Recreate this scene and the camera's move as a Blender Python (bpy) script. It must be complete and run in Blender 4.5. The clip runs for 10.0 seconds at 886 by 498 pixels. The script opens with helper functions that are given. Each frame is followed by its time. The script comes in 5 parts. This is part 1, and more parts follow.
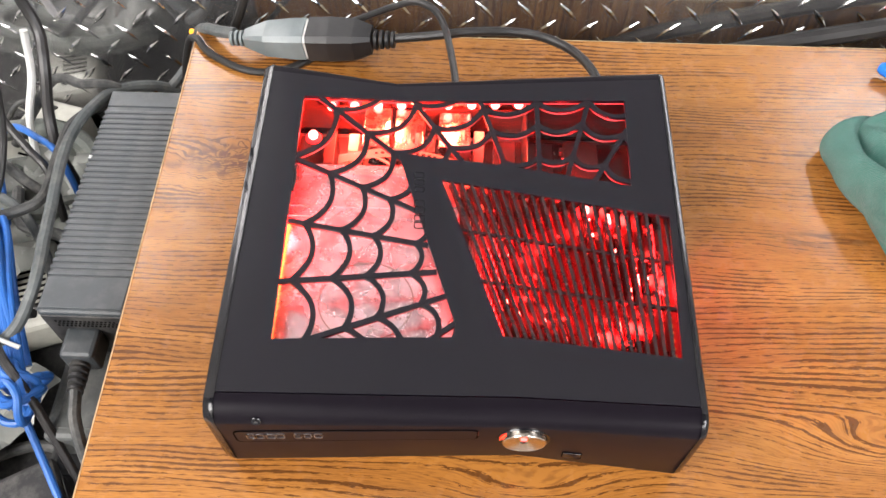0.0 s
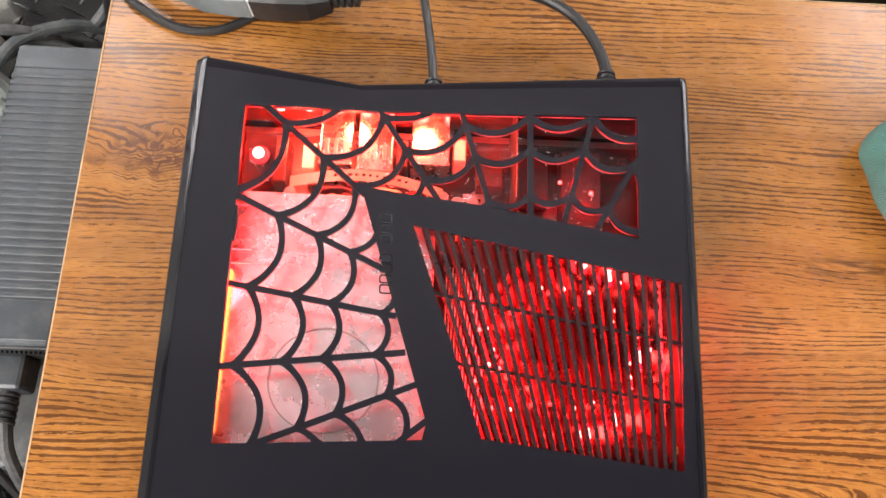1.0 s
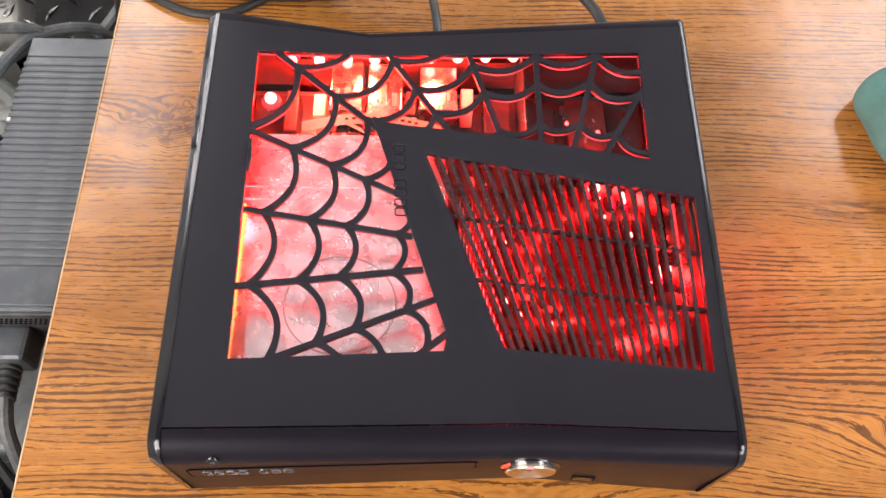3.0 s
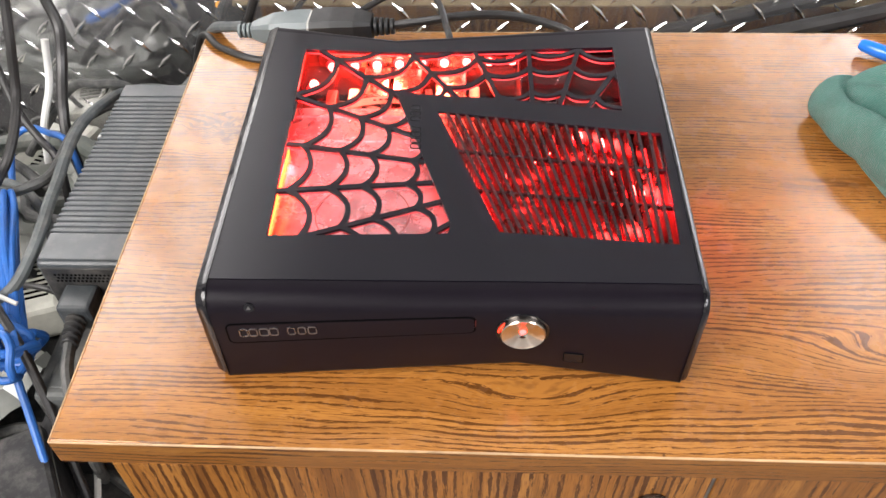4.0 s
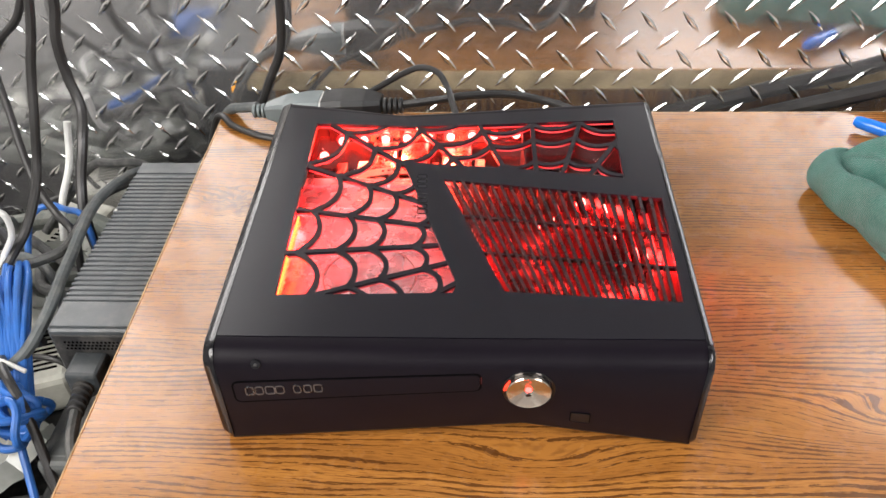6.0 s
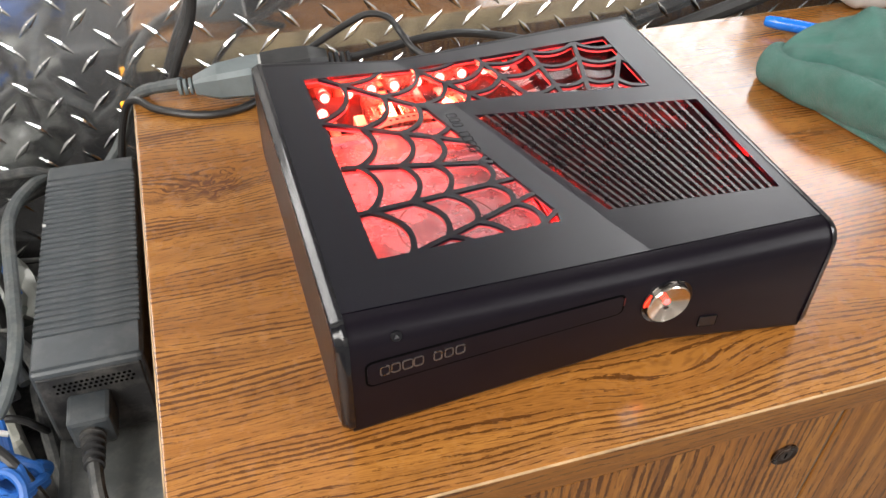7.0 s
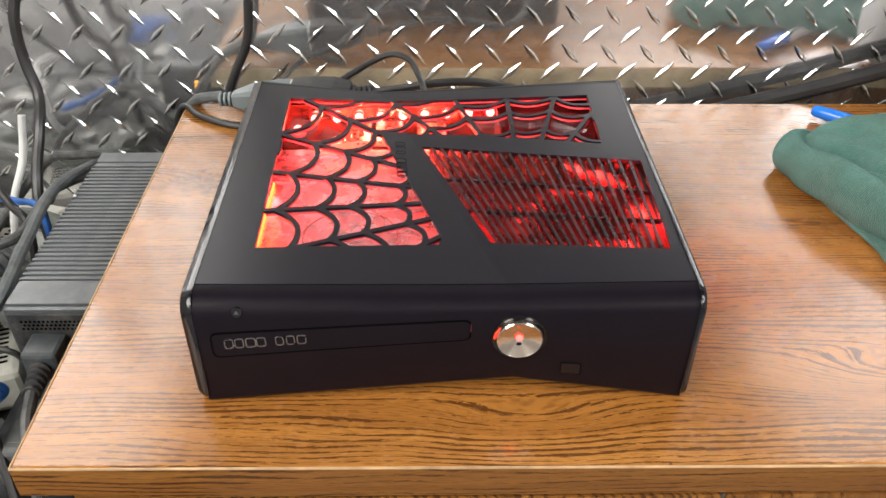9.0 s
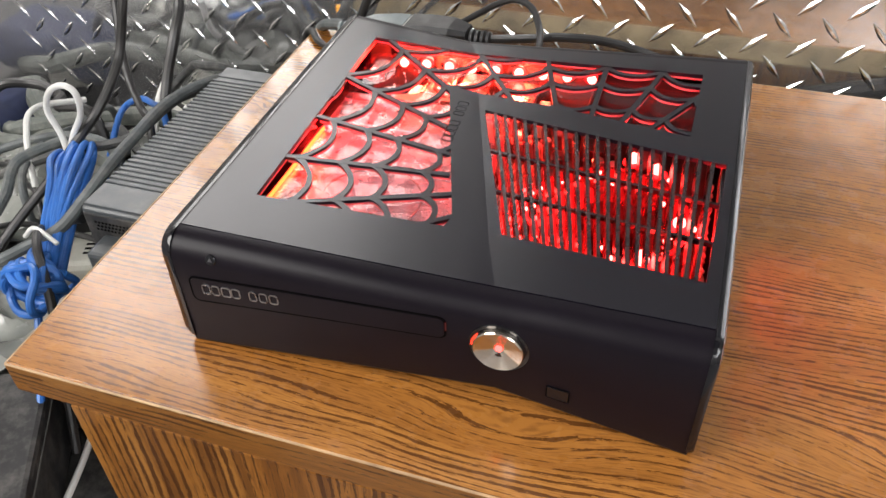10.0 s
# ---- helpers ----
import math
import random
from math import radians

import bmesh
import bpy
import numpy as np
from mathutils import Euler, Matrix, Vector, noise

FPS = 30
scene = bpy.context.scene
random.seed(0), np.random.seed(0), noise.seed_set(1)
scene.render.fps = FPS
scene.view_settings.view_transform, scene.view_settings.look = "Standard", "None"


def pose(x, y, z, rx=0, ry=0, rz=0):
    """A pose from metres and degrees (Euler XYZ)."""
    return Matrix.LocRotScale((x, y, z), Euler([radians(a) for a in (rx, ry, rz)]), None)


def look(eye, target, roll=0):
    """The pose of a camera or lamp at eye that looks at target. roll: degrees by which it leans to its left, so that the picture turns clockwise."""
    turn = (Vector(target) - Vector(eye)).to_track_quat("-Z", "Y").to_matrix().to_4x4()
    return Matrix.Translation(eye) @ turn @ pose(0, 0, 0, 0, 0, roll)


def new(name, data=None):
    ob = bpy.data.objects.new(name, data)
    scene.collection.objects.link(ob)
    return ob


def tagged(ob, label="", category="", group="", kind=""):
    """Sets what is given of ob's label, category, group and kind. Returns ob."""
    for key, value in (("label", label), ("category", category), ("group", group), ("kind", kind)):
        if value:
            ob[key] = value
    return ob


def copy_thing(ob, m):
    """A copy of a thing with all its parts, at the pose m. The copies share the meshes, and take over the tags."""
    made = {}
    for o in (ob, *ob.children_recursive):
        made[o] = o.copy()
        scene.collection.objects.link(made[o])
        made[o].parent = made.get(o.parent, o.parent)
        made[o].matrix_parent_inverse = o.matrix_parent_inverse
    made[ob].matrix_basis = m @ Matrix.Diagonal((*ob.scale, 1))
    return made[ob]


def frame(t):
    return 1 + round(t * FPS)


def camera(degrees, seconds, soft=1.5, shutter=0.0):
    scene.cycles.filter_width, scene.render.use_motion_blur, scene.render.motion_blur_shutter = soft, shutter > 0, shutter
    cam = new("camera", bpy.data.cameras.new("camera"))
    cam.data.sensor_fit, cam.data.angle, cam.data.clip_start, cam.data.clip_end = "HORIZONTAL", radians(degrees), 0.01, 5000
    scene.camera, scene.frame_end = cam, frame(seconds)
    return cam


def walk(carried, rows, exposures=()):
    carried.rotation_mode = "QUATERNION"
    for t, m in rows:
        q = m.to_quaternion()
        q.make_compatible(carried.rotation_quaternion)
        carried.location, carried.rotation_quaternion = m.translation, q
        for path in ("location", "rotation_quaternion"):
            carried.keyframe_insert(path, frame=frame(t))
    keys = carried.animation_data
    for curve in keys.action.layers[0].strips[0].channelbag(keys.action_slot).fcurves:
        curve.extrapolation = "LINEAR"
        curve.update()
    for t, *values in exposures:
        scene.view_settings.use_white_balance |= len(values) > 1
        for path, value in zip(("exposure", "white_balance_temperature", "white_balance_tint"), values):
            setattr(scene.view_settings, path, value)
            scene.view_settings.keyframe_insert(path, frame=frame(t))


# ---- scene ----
cam = camera(57.5, 10.0)
PATH = [
    (0, (-0.003, -0.154, 0.48), (-0.034, 0.935, -1.197), 0.4),
    (0.5, (-0.003, -0.035, 0.482), (0.022, 0.784, -1.342), 3.0),
    (1, (-0.003, 0.012, 0.474), (0.026, 0.668, -1.415), 4.9),
    (1.5, (-0.005, 0.022, 0.456), (0.047, 0.574, -1.465), 7.3),
    (2, (-0.005, 0.01, 0.461), (0.049, 0.556, -1.462), 7.2),
    (2.5, (-0.008, -0.005, 0.462), (0.051, 0.691, -1.412), 6.6),
    (3, (-0.014, -0.079, 0.435), (0.035, 0.831, -1.345), 3.5),
    (3.2, (-0.01, -0.12, 0.428), (0.012, 0.866, -1.312), 1.7),
    (4.3, (0.016, -0.292, 0.392), (-0.07, 1.162, -0.978), -1.4),
    (4.5, (0.022, -0.298, 0.397), (-0.076, 1.185, -0.941), -1.5),
    (5, (0.034, -0.299, 0.392), (-0.09, 1.226, -0.896), -1.7),
    (5.5, (0.03, -0.294, 0.388), (-0.124, 1.237, -0.89), -1.4),
    (5.7, (0.03, -0.292, 0.389), (-0.124, 1.24, -0.887), -1.6),
    (6.8, (-0.133, -0.25, 0.351), (0.225, 1.203, -0.976), 0.5),
    (7, (-0.167, -0.246, 0.34), (0.303, 1.187, -0.974), 1.3),
    (7.5, (-0.208, -0.249, 0.336), (0.38, 1.19, -0.923), 0.5),
    (8, (-0.181, -0.26, 0.34), (0.413, 1.221, -0.866), 0.8),
    (8.5, (-0.109, -0.318, 0.338), (0.285, 1.24, -0.852), 1.2),
    (9, (-0.011, -0.313, 0.335), (0.032, 1.301, -0.847), 0.7),
    (9.5, (0.089, -0.268, 0.317), (-0.238, 1.292, -0.891), -1.1),
    (10, (0.098, -0.244, 0.326), (-0.395, 1.187, -0.982), -1.8),
]
EXPOSURE = [(0, 0.08, 6500, 13), (0.5, 0.12, 6500, 13), (1, 0.03, 6500, 14), (1.5, 0.03, 6500, 15), (2.5, 0.02, 6500, 16), (3, 0.07, 6450, 16), (4.5, -0.14, 6550, 12), (5.5, -0.28, 6550, 12), (7, -0.33, 6550, 10), (8.5, -0.3, 6600, 10), (9, -0.38, 6600, 10), (9.5, -0.46, 6500, 11), (10, -0.48, 6500, 11)]
walk(cam, [(t, look(eye, target, roll)) for t, eye, target, roll in PATH], EXPOSURE)

# ---------------------------------------------------------------- room light
world = bpy.data.worlds.new("world")
scene.world = world
world.use_nodes = True
wn = world.node_tree.nodes
sky = wn.new("ShaderNodeTexSky")
sky.sky_type, sky.sun_disc = "NISHITA", False
sky.sun_elevation, sky.sun_rotation = radians(35), radians(200)
world.node_tree.links.new(sky.outputs[0], wn["Background"].inputs[0])
wn["Background"].inputs[1].default_value = 0.12


def area_lamp(name, eye, target, sx, sy, watts, colour):
    data = bpy.data.lights.new(name, "AREA")
    data.shape, data.size, data.size_y, data.energy, data.color = "RECTANGLE", sx, sy, watts, colour
    ob = new(name, data)
    ob.matrix_world = look(eye, target)
    return ob


def point_lamp(name, at, watts, colour, radius=0.004):
    data = bpy.data.lights.new(name, "POINT")
    data.energy, data.color, data.shadow_soft_size = watts, colour, radius
    ob = new(name, data)
    ob.location = at
    return ob


# daylight from the small south window and the high side windows, and three ceiling panels
area_lamp("window_daylight", (1.32, -3.22, 1.82), (1.32, 0.0, 1.56), 1.05, 0.6, 16, (1.0, 0.97, 0.93))
area_lamp("window_daylight", (2.12, -1.94, 1.64), (0.0, -1.84, 1.22), 2.26, 0.82, 80, (0.97, 0.98, 1.0))
area_lamp("window_daylight", (-2.12, -1.95, 1.62), (0.0, -1.95, 1.3), 2.55, 1.0, 125, (1.0, 0.96, 0.90))
area_lamp("ceiling_panel_light", (1.80, -1.30, 2.16), (1.80, -1.30, 0.0), 0.68, 0.95, 21, (1.0, 0.98, 0.95))
area_lamp("ceiling_panel_light", (1.80, -2.72, 2.16), (1.80, -2.72, 0.0), 0.68, 0.85, 9, (1.0, 0.98, 0.95))
area_lamp("ceiling_panel_light", (-1.60, -1.80, 2.16), (-1.60, -1.80, 0.0), 1.08, 2.45, 108, (1.0, 0.98, 0.95))
RED = (1.0, 0.005, 0.006)

# ---------------------------------------------------------------- materials


def mat(name):
    m = bpy.data.materials.new(name)
    m.use_nodes = True
    nt = m.node_tree
    return m, nt, nt.nodes["Principled BSDF"]


def node(nt, kind, **values):
    n = nt.nodes.new(kind)
    for key, value in values.items():
        if key == "op":
            n.operation = value
        elif key == "blend":
            n.blend_type = value
        elif key == "kind":
            n.data_type = value
        else:
            n.inputs[key.replace("_", " ")].default_value = value
    return n


def coords(nt, scale=(1, 1, 1), rot=(0, 0, 0)):
    tc = nt.nodes.new("ShaderNodeTexCoord")
    mp = nt.nodes.new("ShaderNodeMapping")
    mp.inputs["Scale"].default_value = scale
    mp.inputs["Rotation"].default_value = rot
    nt.links.new(tc.outputs["Object"], mp.inputs[0])
    return mp.outputs[0]


def ramp(nt, source, stops):
    r = nt.nodes.new("ShaderNodeValToRGB")
    els = r.color_ramp.elements
    while len(els) < len(stops):
        els.new(0.5)
    for e, (p, c) in zip(els, stops):
        e.position = p
        e.color = (*c, 1) if isinstance(c, tuple) else (c, c, c, 1)
    nt.links.new(source, r.inputs[0])
    return r.outputs[0]


def noise_tex(nt, vec, scale, detail=3.0, rough=0.5, distortion=0.0):
    n = node(nt, "ShaderNodeTexNoise", Scale=scale, Detail=detail, Roughness=rough, Distortion=distortion)
    nt.links.new(vec, n.inputs["Vector"])
    return n.outputs["Fac"]


def mix(nt, fac, a, b, blend="MIX"):
    n = nt.nodes.new("ShaderNodeMix")
    n.data_type, n.blend_type = "RGBA", blend
    for value, socket in ((fac, n.inputs[0]), (a, n.inputs[6]), (b, n.inputs[7])):
        if isinstance(value, (int, float)):
            socket.default_value = value
        elif isinstance(value, tuple):
            socket.default_value = (*value, 1)
        else:
            nt.links.new(value, socket)
    return n.outputs[2]


def calc(nt, op, a, b=0.0):
    n = nt.nodes.new("ShaderNodeMath")
    n.operation = op
    for value, socket in ((a, n.inputs[0]), (b, n.inputs[1])):
        if isinstance(value, (int, float)):
            socket.default_value = value
        else:
            nt.links.new(value, socket)
    return n.outputs[0]


def bump(nt, bs, height, strength, distance=0.001):
    b = node(nt, "ShaderNodeBump", Strength=strength, Distance=distance)
    nt.links.new(height, b.inputs["Height"])
    nt.links.new(b.outputs[0], bs.inputs["Normal"])


def plastic(name, colour, rough=0.4, grain=900.0, grain_str=0.15, wear=0.25, spec=0.5, dust=0.0, patchy=0.07):
    """Moulded plastic with fine grain, faint smudges and optional dust."""
    m, nt, bs = mat(name)
    v = coords(nt)
    big = noise_tex(nt, v, 35, 4, 0.6)
    dark = tuple(c * (1 - wear) for c in colour)
    light = tuple(min(1, c * (1 + wear)) for c in colour)
    col = ramp(nt, big, [(0.3, dark), (0.7, light)])
    if dust:
        d = ramp(nt, noise_tex(nt, v, 60, 6, 0.7), [(0.45, 0.0), (0.75, dust)])
        col = mix(nt, d, col, (0.33, 0.31, 0.28))
    nt.links.new(col, bs.inputs["Base Color"])
    nt.links.new(ramp(nt, noise_tex(nt, v, 90, 3), [(0.3, max(0.03, rough - patchy)), (0.7, rough + patchy)]), bs.inputs["Roughness"])
    bs.inputs["Specular IOR Level"].default_value = spec
    if grain_str:
        bump(nt, bs, noise_tex(nt, v, grain, 2), grain_str, 0.0003)
    return m


def metal(name, colour, rough=0.3, brush=None):
    m, nt, bs = mat(name)
    bs.inputs["Metallic"].default_value = 1.0
    v = coords(nt, brush or (1, 1, 1))
    f = noise_tex(nt, v, 120, 4, 0.6)
    nt.links.new(ramp(nt, f, [(0.3, tuple(c * 0.85 for c in colour)), (0.7, colour)]), bs.inputs["Base Color"])
    nt.links.new(ramp(nt, f, [(0.3, rough * 0.8), (0.7, rough * 1.25)]), bs.inputs["Roughness"])
    bump(nt, bs, f, 0.08, 0.0005)
    return m


def glow(name, colour, strength):
    m, nt, bs = mat(name)
    bs.inputs["Base Color"].default_value = (*colour, 1)
    bs.inputs["Emission Color"].default_value = (*colour, 1)
    bs.inputs["Emission Strength"].default_value = strength
    return m


def oak(name, along="x", tone=1.0, knot=None, gloss=0.22, period=0.0036, stripe=0.34, coat=0.9, wavy=0.030):
    """Varnished oak veneer: growth bands and broken dark pore lines, bent round a knot."""
    m, nt, bs = mat(name)
    tc = nt.nodes.new("ShaderNodeTexCoord")
    sep = nt.nodes.new("ShaderNodeSeparateXYZ")
    nt.links.new(tc.outputs["Object"], sep.inputs[0])
    X, Y, Z = sep.outputs
    a, c, d = (X, Y, Z) if along == "x" else (Z, X, Y)

    def grain_vec(ka, kc, cross):
        co = nt.nodes.new("ShaderNodeCombineXYZ")
        nt.links.new(calc(nt, "MULTIPLY", a, ka), co.inputs[0])
        nt.links.new(calc(nt, "MULTIPLY", cross, kc), co.inputs[1])
        nt.links.new(calc(nt, "MULTIPLY", d, kc), co.inputs[2])
        return co.outputs[0]

    # slow waviness of the grain
    across = calc(nt, "ADD", c, calc(nt, "MULTIPLY", noise_tex(nt, grain_vec(2.6, 9.0, c), 1.6, 2, 0.5), wavy))
    across = calc(nt, "ADD", across, calc(nt, "MULTIPLY", d, 0.9))
    if knot:
        # long nested loops of plain-sawn grain near the front edge
        for lx, ly, lw, lh, la in ((0.275, 0.020, 0.080, 0.019, 0.030), (0.050, -0.012, 0.045, 0.016, 0.010)):
            ax = calc(nt, "DIVIDE", calc(nt, "SUBTRACT", X, lx), lw)
            ay = calc(nt, "DIVIDE", calc(nt, "SUBTRACT", Y, ly), lh)
            loop_r = calc(nt, "ADD", calc(nt, "MULTIPLY", ax, ax), calc(nt, "MULTIPLY", ay, ay))
            across = calc(nt, "ADD", across, calc(nt, "MULTIPLY", calc(nt, "POWER", 2.718, calc(nt, "MULTIPLY", loop_r, -1.0)), la))
        kx, ky = knot
        warp = calc(nt, "MULTIPLY", calc(nt, "SUBTRACT", noise_tex(nt, tc.outputs["Object"], 60, 2, 0.5), 0.5), 1.5)
        dx = calc(nt, "ADD", calc(nt, "DIVIDE", calc(nt, "SUBTRACT", X, kx), 0.036), warp)
        dy = calc(nt, "ADD", calc(nt, "DIVIDE", calc(nt, "SUBTRACT", Y, ky), 0.020), warp)
        r2 = calc(nt, "ADD", calc(nt, "MULTIPLY", dx, dx), calc(nt, "MULTIPLY", dy, dy))
        g = calc(nt, "POWER", 2.718, calc(nt, "MULTIPLY", r2, -1.0))
        across = calc(nt, "ADD", across, calc(nt, "MULTIPLY", g, 0.0165))
        turn = calc(nt, "ARCTAN2", dy, dx)
        petals = calc(nt, "SINE", calc(nt, "ADD", calc(nt, "MULTIPLY", turn, 7.0), calc(nt, "MULTIPLY", noise_tex(nt, tc.outputs["Object"], 130, 2, 0.5), 9.0)))
        petals = calc(nt, "MULTIPLY", ramp(nt, calc(nt, "MULTIPLY", calc(nt, "ADD", petals, 1.0), 0.5), [(0.35, 0.15), (0.70, 1.0)]), ramp(nt, r2, [(0.0, 0.75), (0.16, 0.9), (0.9, 0.0)]))
    bands = noise_tex(nt, grain_vec(3.0, 95.0, across), 1.0, 3, 0.55)
    wide = noise_tex(nt, grain_vec(1.6, 20.0, across), 1.0, 2, 0.5)
    ragged = noise_tex(nt, grain_vec(110.0, 1300.0, across), 1.0, 3, 0.65)
    broken = noise_tex(nt, grain_vec(17.0, 160.0, across), 1.0, 3, 0.55)
    drift = noise_tex(nt, grain_vec(5.0, 60.0, across), 1.0, 2, 0.5)
    fine = noise_tex(nt, grain_vec(90.0, 1500.0, across), 1.0, 2, 0.5)
    k = tone
    base = ramp(nt, wide, [(0.25, (0.345 * k, 0.130 * k, 0.024 * k)), (0.5, (0.425 * k, 0.175 * k, 0.036 * k)), (0.75, (0.495 * k, 0.221 * k, 0.053 * k))])
    col = mix(nt, calc(nt, "MULTIPLY", ramp(nt, bands, [(0.38, 1.0), (0.56, 0.0)]), stripe), base, (0.17 * k, 0.060 * k, 0.014 * k))
    # pore lines at the growth rings, ragged and broken
    slow = noise_tex(nt, grain_vec(1.2, 14.0, across), 1.0, 1, 0.5)
    phase = calc(nt, "ADD", calc(nt, "MULTIPLY", across, 6.2832 / period), calc(nt, "MULTIPLY", drift, 6.0))
    phase = calc(nt, "ADD", phase, calc(nt, "MULTIPLY", slow, 34.0))
    wave = calc(nt, "ADD", calc(nt, "SINE", phase), calc(nt, "MULTIPLY", calc(nt, "SUBTRACT", ragged, 0.5), 4.2))
    wave = calc(nt, "ADD", wave, calc(nt, "MULTIPLY", calc(nt, "SUBTRACT", broken, 0.5), 3.4))
    patch = noise_tex(nt, grain_vec(6.0, 38.0, across), 1.0, 2, 0.5)
    wave = calc(nt, "ADD", wave, calc(nt, "MULTIPLY", calc(nt, "SUBTRACT", patch, 0.52), 3.4))
    dark = ramp(nt, calc(nt, "MULTIPLY", wave, 0.5), [(0.335, 0.0), (0.370, 1.0)])
    col = mix(nt, calc(nt, "MULTIPLY", dark, 0.86), col, (0.072 * k, 0.024 * k, 0.008 * k))
    col = mix(nt, ramp(nt, fine, [(0.36, 0.50), (0.53, 0.0)]), col, (0.16 * k, 0.060 * k, 0.016 * k))
    if knot:
        ex = calc(nt, "DIVIDE", calc(nt, "SUBTRACT", X, 0.262), 0.050)
        ey = calc(nt, "DIVIDE", calc(nt, "SUBTRACT", Y, 0.176), 0.0075)
        e2 = calc(nt, "ADD", calc(nt, "MULTIPLY", ex, ex), calc(nt, "MULTIPLY", ey, ey))
        streak = calc(nt, "MULTIPLY", ramp(nt, e2, [(0.0, 0.95), (0.95, 0.0)]), ramp(nt, noise_tex(nt, grain_vec(34.0, 420.0, across), 1.0, 3, 0.6), [(0.40, 0.0), (0.56, 1.0)]))
        col = mix(nt, streak, col, (0.085 * k, 0.032 * k, 0.011 * k))
        col = mix(nt, petals, col, (0.105 * k, 0.032 * k, 0.010 * k))
    speck = ramp(nt, noise_tex(nt, tc.outputs["Object"], 170, 1, 0.3), [(0.80, 0.0), (0.84, 0.75)])
    col = mix(nt, speck, col, (0.05 * k, 0.022 * k, 0.010 * k))
    nt.links.new(col, bs.inputs["Base Color"])
    scuff = noise_tex(nt, tc.outputs["Object"], 40, 5, 0.65)
    nt.links.new(ramp(nt, scuff, [(0.3, gloss), (0.75, gloss + 0.10)]), bs.inputs["Roughness"])
    bump(nt, bs, calc(nt, "SUBTRACT", 1.0, dark), 0.25, 0.0004)
    bs.inputs["Specular IOR Level"].default_value = 0.12
    bs.inputs["Coat Weight"].default_value = coat
    nt.links.new(ramp(nt, scuff, [(0.3, 0.13), (0.75, 0.21)]), bs.inputs["Coat Roughness"])
    return m


M_OAK = oak("oak_top", "x", 0.92, knot=(-0.183, 0.2327))
# front and edge oak have a lower tone than the top
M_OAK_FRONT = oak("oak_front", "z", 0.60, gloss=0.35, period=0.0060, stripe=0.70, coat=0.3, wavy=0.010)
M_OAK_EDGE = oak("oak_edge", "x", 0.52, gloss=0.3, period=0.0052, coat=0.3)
M_SHELL = plastic("matt_black_shell", (0.0060, 0.0044, 0.0074), 0.33, 1500, 0.0, 0.1, 0.17, patchy=0.008)
M_PLATE = plastic("satin_black_plate", (0.0042, 0.0036, 0.0074), 0.29, 1400, 0.0, 0.1, 0.44, patchy=0.006)
M_PLATE.node_tree.nodes["Principled BSDF"].inputs["IOR"].default_value = 1.52
M_BAR = plastic("vent_black", (0.012, 0.007, 0.008), 0.28, 1400, 0.0, 0.1, 0.5)
M_GLOSS = plastic("gloss_black", (0.006, 0.006, 0.008), 0.10, 300, 0.0, 0.2)
M_BLACK = plastic("black_plastic", (0.014, 0.014, 0.015), 0.45, 900, 0.12, 0.25)
M_VOID = plastic("dark_recess", (0.0015, 0.0015, 0.0015), 0.8, 900, 0.0, spec=0.04)
M_CORD = plastic("black_cord", (0.017, 0.016, 0.016), 0.42, 700, 0.15, 0.3)
M_CORD_GREY = plastic("grey_cord", (0.070, 0.080, 0.082), 0.55, 700, 0.15, 0.3, dust=0.35)
M_CORD_DUSTY = plastic("dusty_cord", (0.040, 0.042, 0.042), 0.55, 700, 0.15, 0.3, dust=0.35)
M_BLUE = plastic("blue_cable", (0.020, 0.115, 0.40), 0.42, 700, 0.1, 0.25)
M_WHITE_CORD = plastic("white_cord", (0.62, 0.62, 0.60), 0.4, 700, 0.1, 0.12)
M_PSU = plastic("grey_black_psu", (0.038, 0.045, 0.051), 0.40, 900, 0.15, 0.2, dust=0.13)
M_PSU_DARK = plastic("psu_black", (0.014, 0.014, 0.015), 0.55, 900, 0.15, 0.2, dust=0.25)
M_GREYBOX = plastic("grey_plastic", (0.075, 0.080, 0.078), 0.5, 700, 0.12, 0.25, dust=0.28)
M_CONN = plastic("grey_connector", (0.14, 0.165, 0.17), 0.38, 700, 0.1, 0.15)
M_PEN = plastic("blue_pen", (0.01, 0.17, 0.75), 0.22, 300, 0.0, 0.1)
M_BEIGE = plastic("beige_plastic", (0.50, 0.50, 0.44), 0.5, 600, 0.1, 0.2, dust=0.4)
M_WHITE = plastic("white_plastic", (0.56, 0.56, 0.55), 0.35, 600, 0.05, 0.08)
M_REDPL = plastic("red_plastic", (0.42, 0.030, 0.020), 0.3, 600, 0.05, 0.15)
M_WALL = plastic("painted_wall", (0.42, 0.41, 0.39), 0.75, 300, 0.1, 0.06)
M_CEIL = plastic("ceiling_paint", (0.13, 0.13, 0.128), 0.8, 300, 0.1, 0.04)
M_LOCK = metal("dark_bronze", (0.10, 0.070, 0.055), 0.30)
M_TRIM = metal("grey_trim", (0.30, 0.28, 0.26), 0.4)
M_FLOOR = plastic("grey_floor", (0.16, 0.155, 0.15), 0.6, 120, 0.2, 0.3)
M_BENCH = plastic("dark_shelf", (0.022, 0.022, 0.022), 0.7, 300, 0.2, 0.4, dust=0.22)
M_CHROME = metal("chrome", (0.78, 0.76, 0.72), 0.16)


